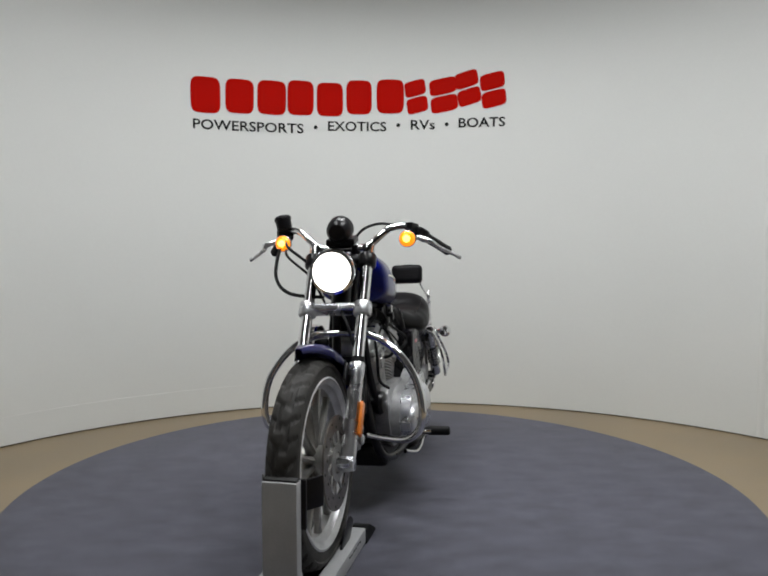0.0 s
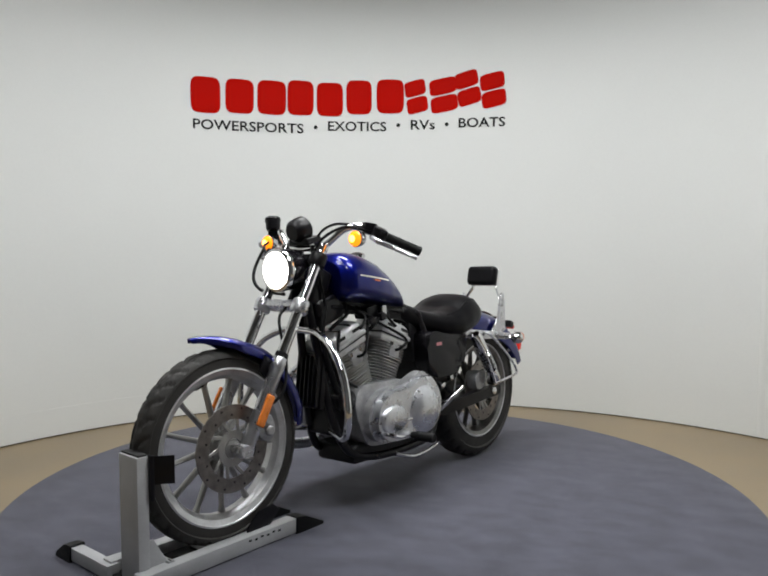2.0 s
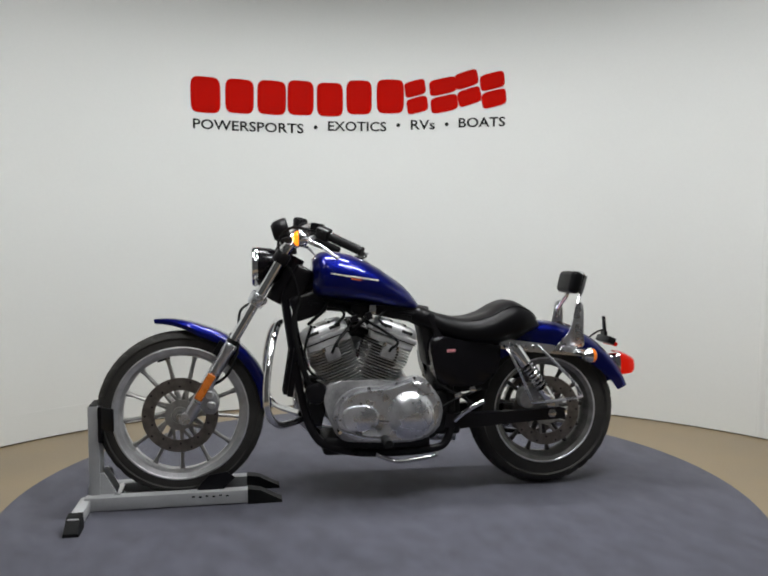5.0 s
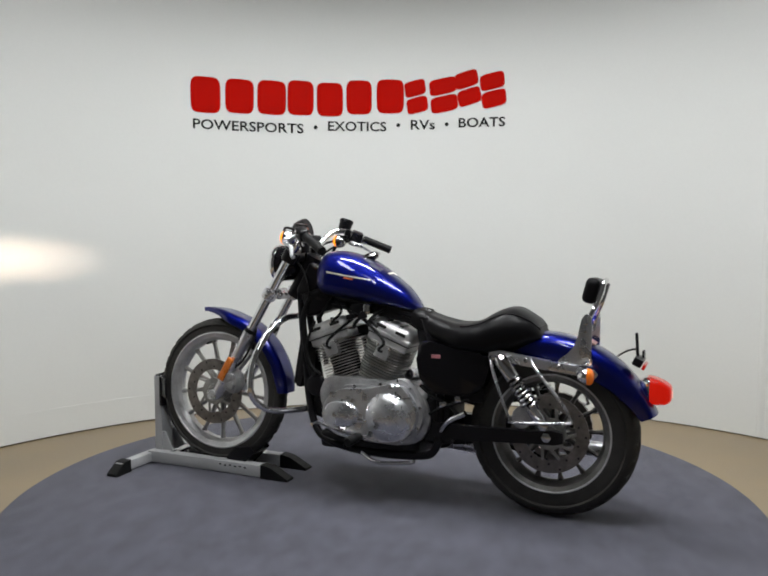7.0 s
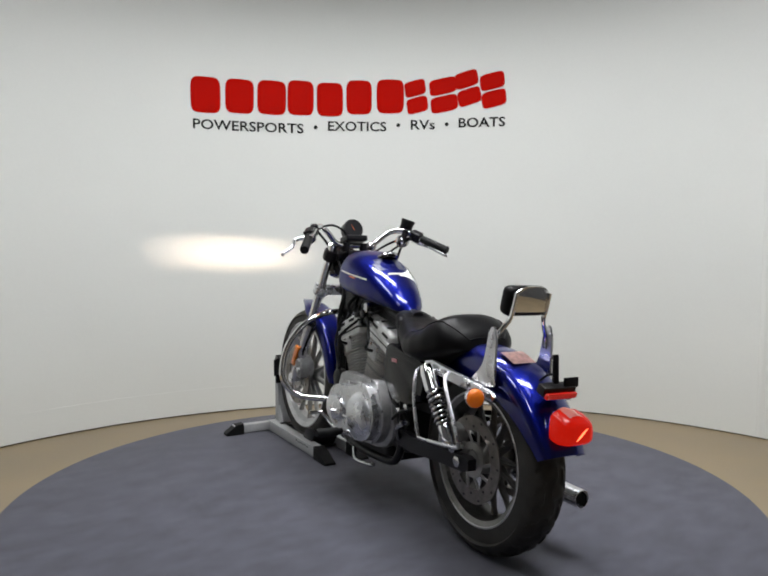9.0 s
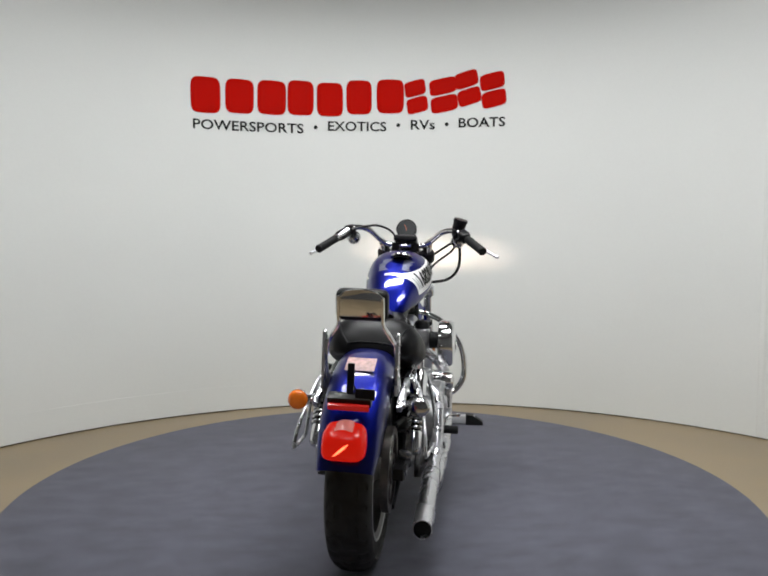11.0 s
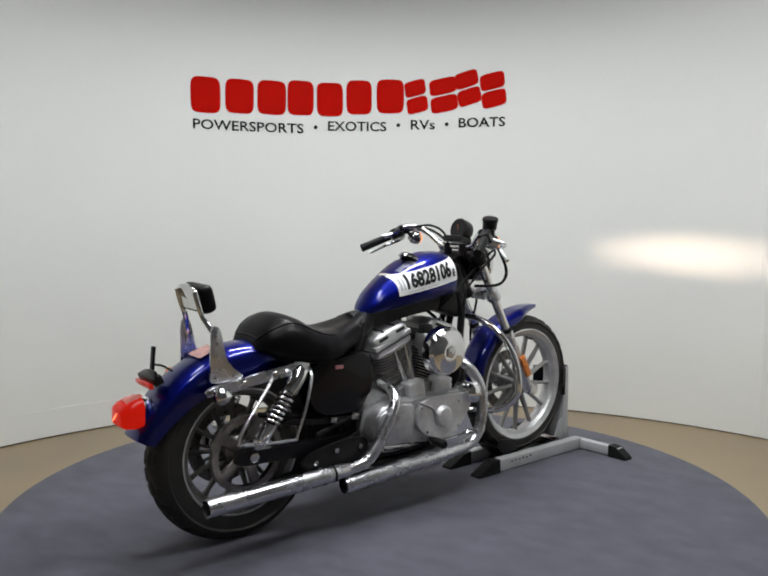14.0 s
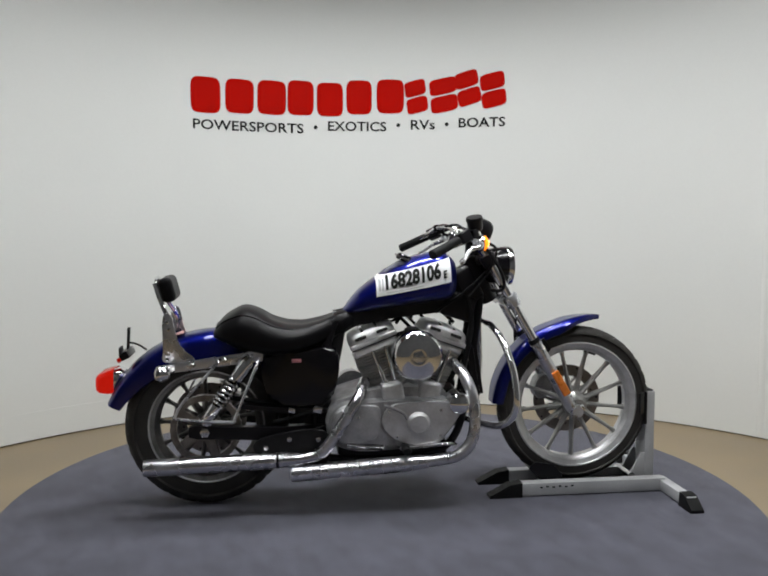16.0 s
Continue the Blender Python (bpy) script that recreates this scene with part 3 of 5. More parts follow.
for sy in (1, -1):
    fw, up = (0.016, 0.0) if sy > 0 else (0.028, 0.018)
    g0, g1 = Vector((0.215 + fw, 0.281 * sy, 1.047 + up * 0.5)), Vector((0.106 + fw, 0.349 * sy, 0.990 + up))
    gm = frame_to(g0, g1)
    gl = (g1 - g0).length
    prof = [(0.0, 0.0)]
    for k in range(14):
        prof += [(0.0165, gl * k / 14 + 0.001), (0.0178, gl * (k + 0.5) / 14)]
    prof += [(0.019, gl - 0.004), (0.017, gl + 0.002), (0.0, gl + 0.003)]
    bp("grip", lathe(prof, gm, 20), M_GRIP, bar, "ribbed black rubber grip")
    bp("switch_housing", rbox(bmesh.new(), 0.040, 0.046, 0.055, gm @ pose(0, 0, -0.030, 0, 0, 20), 0.009, 3), M_BLACK, bar)
    bp("switch_button", rbox(bmesh.new(), 0.016, 0.012, 0.010, gm @ pose(-0.022, 0.004, -0.028), 0.003), M_GRIP, bar)
    bp("lever_perch", rbox(bmesh.new(), 0.030, 0.034, 0.030, gm @ pose(0.0, 0, -0.070) @ pose(0.012, 0.0, 0), 0.007, 2), M_BLACK, bar)
    p0 = g0 + Vector((0.055, 0.0, -0.005))
    lv = tube([p0 + Vector((0.005, -0.02 * sy, 0.005)), p0 + Vector((0.025, 0.03 * sy, -0.012)), (0.245 + fw, 0.340 * sy, 1.004 + up), (0.215 + fw, 0.390 * sy, 0.976 + up), (0.198 + fw, (0.416 if sy < 0 else 0.405) * sy, 0.966 + up)], 0.0085, 10, 6, radii=[0.009, 0.010, 0.0075, 0.006, 0.008])
    bp("lever", lv, M_POLISH, bar, "bare aluminium hand lever")
    sig = lathe([(0.0, -0.040), (0.014, -0.038), (0.026, -0.026), (0.031, -0.006), (0.031, 0.002), (0.028, 0.004), (0.0, 0.002)], Matrix.Translation((0.345, 0.235 * sy, 1.043)) @ Matrix.Rotation(radians(90), 4, "Y"), 28)
    sg = bp("turn_signal", sig, M_WORN, label="bullet turn signal with lit amber lens")
    bp("signal_lens", lathe([(0.0285, 0.002), (0.028, 0.009), (0.022, 0.017), (0.012, 0.021), (0.0, 0.022)], Matrix.Translation((0.345, 0.235 * sy, 1.043)) @ Matrix.Rotation(radians(90), 4, "Y"), 28), M_AMBER, sg, "glowing amber lens")
    bp("bulb_spot", lathe([(0.0, 0.0245), (0.008, 0.0240), (0.013, 0.0215), (0.0, 0.020)], Matrix.Translation((0.345, 0.235 * sy, 1.043)) @ Matrix.Rotation(radians(90), 4, "Y"), 18), M_SIGBULB, sg)
    bp("signal_stem", tube([(0.318, 0.228 * sy, 1.047), (0.29, 0.222 * sy, 1.060), (0.280, 0.222 * sy, 1.076)], 0.007, 8), M_BLACK, sg)
    bp("clamp_riser", tube([(0.362, 0.045 * sy, 0.985), (0.364, 0.045 * sy, 1.026)], 0.019, 14, 1), M_BLACK, bar)
# brake reservoir, right
rm = pose(0.318, -0.235, 1.092, 8, -16, 25)
rs = bp("brake_reservoir", lathe([(0.0, 0.0), (0.024, 0.0), (0.029, 0.008), (0.030, 0.040), (0.0, 0.040)], rm, 14), M_BLACK, label="black brake fluid reservoir")
bp("reservoir_lid", lathe([(0.0, 0.038), (0.032, 0.038), (0.033, 0.044), (0.030, 0.052), (0.0, 0.054)], rm, 14), M_BLACK, rs)
bp("reservoir_arm", rbox(bmesh.new(), 0.030, 0.060, 0.030, pose(0.300, -0.240, 1.082, 0, -10, 25), 0.008), M_BLACK, rs)
bp("clutch_bracket", rbox(bmesh.new(), 0.05, 0.034, 0.03, pose(0.275, 0.240, 1.085, 0, -10, -25), 0.008, 2), M_BLACK, bar)
# speedometer on a small console
gm = Matrix.Translation((0.392, 0, 1.086)) @ pose(0, 0, 0, 0, -74, 0) @ Matrix.Scale(0.93, 4)
ga = bp("speedometer", lathe([(0.0, -0.052), (0.032, -0.052), (0.046, -0.036), (0.050, -0.008), (0.051, 0.012), (0.046, 0.016), (0.0, 0.016)], gm, 32), M_BLACK, label="round black speedometer")
bp("bezel", lathe([(0.042, 0.014), (0.049, 0.012), (0.049, 0.019), (0.042, 0.020)], gm, 36, closed=True), M_BLACK, ga)
bp("dial", lathe([(0.0, 0.0175), (0.0425, 0.0175), (0.0425, 0.0165), (0.0, 0.0165)], gm, 32), M_GLASS, ga)
nd = rbox(bmesh.new(), 0.028, 0.002, 0.001, gm @ pose(0.008, 0.004, 0.019, 0, 0, 25), 0.0)
bp("needle", nd, M_ORANGE, ga, smooth=False)
bp("console", rbox(bmesh.new(), 0.075, 0.105, 0.026, pose(0.372, 0, 1.044, 0, 12, 0), 0.008, 3), M_BLACK, ga, "black warning lamp console")
# cables
for pts, r in (([(0.30, -0.230, 1.075), (0.365, -0.245, 1.015), (0.425, -0.240, 0.920), (0.440, -0.185, 0.862), (0.430, -0.06, 0.845)], 0.0065),
               ([(0.26, 0.25, 1.06), (0.37, 0.20, 1.085), (0.42, 0.11, 1.02), (0.36, 0.06, 0.90), (0.33, 0.06, 0.78)], 0.0055),
               ([(0.27, -0.24, 1.06), (0.40, -0.20, 1.03), (0.42, -0.11, 0.96), (0.34, -0.07, 0.86), (0.20, -0.08, 0.76)], 0.0055),
               ([(0.265, -0.235, 1.055), (0.385, -0.21, 1.00), (0.40, -0.12, 0.92), (0.33, -0.09, 0.82)], 0.005),
               ([(0.29, 0.20, 1.09), (0.33, 0.12, 1.10), (0.35, 0.05, 1.06), (0.37, 0.03, 0.95)], 0.005)):
    bp("cable", tube(pts, r, 8), M_GRIP)

# ---- fuel tank ----
ZT = [(-0.165, 0.762), (-0.15, 0.792), (-0.10, 0.850), (-0.05, 0.888), (0.0, 0.922), (0.06, 0.957), (0.12, 0.982), (0.18, 0.996), (0.23, 0.997), (0.262, 0.990), (0.280, 0.962)]
ZB = [(-0.165, 0.752), (-0.15, 0.750), (-0.05, 0.764), (0.06, 0.778), (0.18, 0.796), (0.25, 0.806), (0.272, 0.812), (0.280, 0.838)]
TW = [(-0.165, 0.012), (-0.15, 0.045), (-0.12, 0.070), (-0.06, 0.096), (0.0, 0.116), (0.08, 0.131), (0.16, 0.137), (0.23, 0.135), (0.262, 0.124), (0.280, 0.088)]
TN, TC = 2.4, 0.34


def smooth_at(x, table):
    return sum(interp(x + d, table) * w for d, w in ((-0.012, 0.25), (0.0, 0.5), (0.012, 0.25)))


def tank_point(x, a, off=0.0):
    zt, zb, w = smooth_at(x, ZT), smooth_at(x, ZB), smooth_at(x, TW)
    zc = zb + (zt - zb) * TC
    c, s = math.cos(a), math.sin(a)
    h = (zt - zc) if s > 0 else (zc - zb)
    y, z = math.copysign(abs(c) ** (2 / TN), c), math.copysign(abs(s) ** (2 / TN), s)
    return Vector((x, (w + off) * y, zc + (h + off) * z))


xs = [-0.165 + 0.445 * (0.5 - 0.5 * math.cos(math.pi * k / 44)) for k in range(45)]
TANK = bp("fuel_tank", loft([[tank_point(x, 2 * math.pi * q / 56) for q in range(56)] for x in xs]), M_BLUE, label="glossy cobalt blue teardrop fuel tank")
bp("filler_cap", lathe([(0.0, -0.01), (0.036, -0.01), (0.036, 0.010), (0.030, 0.016), (0.0, 0.018)], Matrix.Translation((0.085, -0.015, 0.968)) @ pose(0, 0, 0, 0, 25, 0), 28), M_GLOSS, TANK)
bp("filler_trim", lathe([(0.038, -0.004), (0.046, -0.004), (0.044, 0.005), (0.038, 0.005)], Matrix.Translation((0.085, -0.015, 0.970)) @ pose(0, 0, 0, 0, 25, 0), 28, closed=True), M_WORN, TANK)


def tank_patch(x0, x1, a0f, a1f, off, nx=24, na=8):
    """A thin sheet that follows the tank; the two functions give its edges' angles."""
    rows = []
    for i in range(nx + 1):
        x = x0 + (x1 - x0) * i / nx
        rows.append([tank_point(x, a0f(x) + (a1f(x) - a0f(x)) * j / na, off) for j in range(na + 1)])
    return loft(rows, cap=False, loop=False)


def tank_angle(x, z, side):
    """The angle at which the tank's skin has that height."""
    zt, zb = smooth_at(x, ZT), smooth_at(x, ZB)
    zc = zb + (zt - zb) * TC
    h = (zt - zc) if z > zc else (zc - zb)
    s = max(-0.999, min(0.999, (z - zc) / h))
    a = math.atan2(math.copysign(abs(s) ** (TN / 2), s), (max(1e-6, 1 - abs(s) ** TN)) ** 0.5)
    return a if side > 0 else math.pi - a


def decal_z(x, u):
    """Height on the tank of the number label at u from 0 (lower edge) to 1 (upper edge)."""
    lo = 0.828 + (x + 0.035) * 0.205
    hi = 0.904 + (x + 0.035) * 0.258
    return lo + (hi - lo) * u


label_x0, label_x1 = -0.038, 0.252
bp("number_label", tank_patch(label_x0, label_x1, lambda x: tank_angle(x, decal_z(x, 0), -1), lambda x: tank_angle(x, decal_z(x, 1), -1), 0.0015), M_TAG, TANK, "white paper lot label with black digits")
for body, u0, u1, v0, v1 in (("16828106", 0.12, 0.855, 0.24, 0.95), ("E", 0.890, 0.940, 0.22, 0.54)):
    bm, w, h = text_mesh(body, 0.1, 0.0042)
    bmesh.ops.subdivide_edges(bm, edges=[e for e in bm.edges if e.calc_length() > 0.02], cuts=2)
    bmesh.ops.triangulate(bm, faces=bm.faces)
    for v in bm.verts:
        u, t = u0 + (u1 - u0) * (v.co.x / w + 0.5), v0 + (v1 - v0) * (v.co.y / h + 0.5)
        x = label_x0 + (label_x1 - label_x0) * u
        v.co = tank_point(x, tank_angle(x, decal_z(x, t), -1), 0.0040)
    bp("writing", bm, M_INK, TANK, smooth=False)
for u0, u1, v0, v1 in ((0.03, 0.06, 0.25, 0.8), (0.075, 0.095, 0.25, 0.8), (0.13, 0.62, 0.09, 0.12)):
    a, b = label_x0 + (label_x1 - label_x0) * u0, label_x0 + (label_x1 - label_x0) * u1
    bp("label_bar", tank_patch(a, b, lambda x, v0=v0: tank_angle(x, decal_z(x, v0), -1), lambda x, v1=v1: tank_angle(x, decal_z(x, v1), -1), 0.0030, 6, 5), M_GREY, TANK, smooth=False)
for z0, z1, x0, x1, mm in ((0.002, 0.008, 0.022, 0.215, M_STRIPE), (-0.007, -0.001, 0.095, 0.135, M_ORANGE)):
    bp("side_stripe", tank_patch(x0, x1, lambda x, z0=z0: tank_angle(x, 0.872 + (x - 0.02) * 0.155 + z0, 1),
                                 lambda x, z1=z1: tank_angle(x, 0.872 + (x - 0.02) * 0.155 + z1, 1), 0.0015, 16, 2), mm, TANK, "thin silver and orange tank decal")
bp("tank_mark", tank_patch(-0.030, -0.020, lambda x: math.pi * 0.40, lambda x: math.pi * 0.62, 0.0015, 3, 8), M_STRIPE, TANK, "short white line decal")
for a0, a1, x0, x1 in ((0.33, 0.44, 0.000, 0.050), (0.55, 0.66, 0.000, 0.050), (0.37, 0.44, 0.030, 0.075), (0.55, 0.62, 0.030, 0.075)):
    bp("tank_emblem", tank_patch(x0, x1, lambda x, q=a0: math.pi * q, lambda x, q=a1: math.pi * (q - 0.04 * math.sin(60 * x)), 0.0018 + a0 * 0.001, 8, 5), M_GHOST, TANK, "silvery flame decal on the tank top")

# ---- seat ----
SZT = [(-0.665, 0.690), (-0.655, 0.722), (-0.62, 0.756), (-0.565, 0.787), (-0.535, 0.789), (-0.49, 0.772), (-0.44, 0.742), (-0.38, 0.724), (-0.32, 0.722), (-0.25, 0.740), (-0.18, 0.765), (-0.14, 0.772), (-0.125, 0.756)]
SZB = [(-0.665, 0.668), (-0.62, 0.650), (-0.55, 0.612), (-0.46, 0.596), (-0.35, 0.606), (-0.25, 0.635), (-0.18, 0.668), (-0.125, 0.70)]
SW = [(-0.665, 0.075), (-0.64, 0.120), (-0.58, 0.152), (-0.50, 0.166), (-0.42, 0.170), (-0.36, 0.160), (-0.28, 0.122), (-0.20, 0.088), (-0.14, 0.070), (-0.125, 0.05)]
rings = []
for k in range(41):
    x = -0.665 + 0.54 * k / 40
    zt, zb, w = smooth_at(x, SZT), smooth_at(x, SZB), smooth_at(x, SW)
    ring = []
    for q in range(40):
        a = 2 * math.pi * q / 40
        c, s = math.cos(a), math.sin(a)
        zc = zb + (zt - zb) * 0.40
        y = w * math.copysign(abs(c) ** 0.72, c)
        z = zc + ((zt - zc) if s > 0 else (zc - zb)) * math.copysign(abs(s) ** 0.80, s)
        if s > 0:
            z -= 0.010 * math.exp(-(y / 0.05) ** 2) * (1 if -0.45 < x < -0.2 else 0)
        ring.append(Vector((x, y, z)))
    rings.append(ring)
seat = bp("seat", loft(rings), M_LEATHER, label="black stepped vinyl seat with a raised rear")


def seat_point(x, a, off=0.0):
    zt, zb, w = smooth_at(x, SZT) + off, smooth_at(x, SZB), smooth_at(x, SW) + off
    zc = zb + (zt - zb) * 0.40
    c, s = math.cos(a), math.sin(a)
    return Vector((x, w * math.copysign(abs(c) ** 0.72, c), zc + ((zt - zc) if s > 0 else (zc - zb)) * math.copysign(abs(s) ** 0.80, s)))


for sy in (1, -1):
    for a_deg, x0, x1, r in ((47, -0.655, -0.36, 0.0035),):
        pts = [seat_point(x0 + (x1 - x0) * k / 12, math.radians(a_deg), 0.0) for k in range(13)]
        bp("piping", tube([(p.x, p.y * sy, p.z) for p in pts], r, 7, 3), M_LEATHER, seat)
bp("piping", tube([seat_point(-0.655, math.radians(47 + 86 * k / 8)) for k in range(9)], 0.0035, 7, 3), M_LEATHER, seat)

# ---- rear fender, tail lamp, plate bracket ----
FEN = [(-0.46, 0.640, 0.070), (-0.55, 0.680, 0.080), (-0.633, 0.698, 0.088), (-0.728, 0.694, 0.092), (-0.823, 0.669, 0.094), (-0.917, 0.622, 0.094), (-0.992, 0.556, 0.092), (-1.048, 0.482, 0.088), (-1.078, 0.420, 0.080)]
path = smooth_path([(x, w, z) for x, z, w in FEN], 5)
rings = []
for i, p in enumerate(path):
    d = (path[min(i + 1, len(path) - 1)] - path[max(i - 1, 0)])
    nrm = Vector((-d.z, 0, d.x)).normalized()
    if nrm.z < 0 and i < 20:
        nrm = -nrm
    if nrm.dot(Vector((RX, 0, RZ)) - Vector((p.x, 0, p.z))) > 0:
        nrm = -nrm
    depth = 0.105 if i < 25 else 0.105 - 0.050 * (i - 25) / (len(path) - 26)
    ring = []
    for q in range(17):
        b = -1 + 2 * q / 16
        t = abs(b)
        y = p.y * math.copysign(math.sin(min(1.0, t / 0.72) * math.pi / 2) ** 0.92, b)
        drop = depth * t ** 2.1
        ring.append(Vector((p.x, y, p.z)) - nrm * drop)
    inner = [Vector((v.x, v.y * 0.955, v.z)) - nrm * 0.004 for v in ring[::-1]]
    rings.append(ring + inner)
rf = bp("rear_fender", loft(rings), M_BLUE, label="glossy cobalt blue rear fender")
flag = loft([[Vector((x, y, z + 0.004)) for y in (-0.045, -0.02, 0.02, 0.045)] for x, z in ((-0.785, 0.6835), (-0.81, 0.676), (-0.835, 0.6655), (-0.855, 0.6565))], cap=False, loop=False)
bp("sticker", flag, M_FLAG, rf, "faded red and white rectangular sticker")
tl_rings = []
for x, w, zt, zb in ((-1.012, 0.036, 0.540, 0.474), (-1.028, 0.050, 0.550, 0.462), (-1.048, 0.058, 0.552, 0.456), (-1.075, 0.060, 0.545, 0.453), (-1.102, 0.056, 0.534, 0.456), (-1.116, 0.046, 0.524, 0.464), (-1.121, 0.030, 0.514, 0.474)):
    tl_rings.append([Vector((x, w * math.copysign(abs(math.cos(a)) ** 0.42, math.cos(a)) * (1 - 0.10 * max(0, math.sin(a))), (zt + zb) / 2 + (zt - zb) / 2 * math.copysign(abs(math.sin(a)) ** 0.5, math.sin(a)))) for a in np.linspace(0, 2 * math.pi, 33)[:-1]])
tail = bp("tail_lamp", loft(tl_rings[:3]), M_CHROME, label="lit red tail lamp in a chrome housing")
bp("tail_lens", loft([[v + Vector((0, v.y * 0.03, 0)) for v in r] for r in tl_rings[2:]]), M_TAIL, tail, "glowing red lens")
bp("lens_top", loft([[Vector((x, y, z + 0.002 - 9.0 * y * y)) for y in np.linspace(-0.036, 0.036, 7)] for x, z in ((-1.040, 0.5545), (-1.060, 0.5525), (-1.080, 0.5465), (-1.096, 0.5400))], cap=False, loop=False), M_TAILTOP, tail, "pale clear strip of the lens")
bp("tail_glow", loft([[Vector((-1.1235, 0.022 - 0.042 * k / 6, 0.474 + 0.036 * k / 6 + d)) for d in (-0.005 * math.sin(math.pi * (k + 0.3) / 6.6), 0.005 * math.sin(math.pi * (k + 0.3) / 6.6))] for k in range(7)], cap=False, loop=False), M_TAILBULB, tail)
pb = bp("plate_bracket", rbox(bmesh.new(), 0.034, 0.125, 0.030, pose(-1.005, 0, 0.605, 0, -25, 0), 0.005), M_BLACK, label="black licence bracket without a plate")
bp("bracket_reflector", rbox(bmesh.new(), 0.012, 0.118, 0.018, pose(-1.026, 0, 0.588, 0, -25, 0), 0.003), M_REDREF, pb, "long red reflector")
bp("bracket_post", rbox(bmesh.new(), 0.010, 0.020, 0.095, pose(-0.998, 0.0, 0.660, 0, 4, 0), 0.003), M_BLACK, pb)
bp("bracket_tab", rbox(bmesh.new(), 0.008, 0.055, 0.030, pose(-1.018, -0.045, 0.625), 0.003), M_BLACK, pb)
bp("bracket_arm", tube([(-0.93, 0.0, 0.618), (-0.965, 0.0, 0.640), (-0.995, 0.0, 0.648)], 0.004, 6), M_BLACK, pb)

# ---- backrest ----
sb = bp("backrest", rbox(bmesh.new(), 0.055, 0.160, 0.096, pose(-0.838, 0, 0.858, 0, -14, 0), 0.027, 6), M_LEATHER, label="padded backrest on chrome uprights")
rings = []
for k in range(17):
    a = math.pi * k / 16
    y, z = 0.070 * math.cos(a) * (1.0), 0.0
    rings.append((y, 0.868 + 0.040 * math.sin(a) ** 0.7))
plate = prism([(y, z) for y, z in rings] + [(-0.070, 0.822), (0.070, 0.822)], -0.0035, 0.0035, 0.002)
plate.transform(Matrix.Translation((-0.872, 0, 0)) @ Matrix.Rotation(radians(90), 4, "Z"))
plate.transform(Matrix.Translation((-0.872, 0, 0.857)) @ Matrix.Rotation(radians(-14), 4, "Y") @ Matrix.Translation((0.872, 0, -0.857)))
bp("backplate", plate, M_CHROME, sb, "chrome backplate")
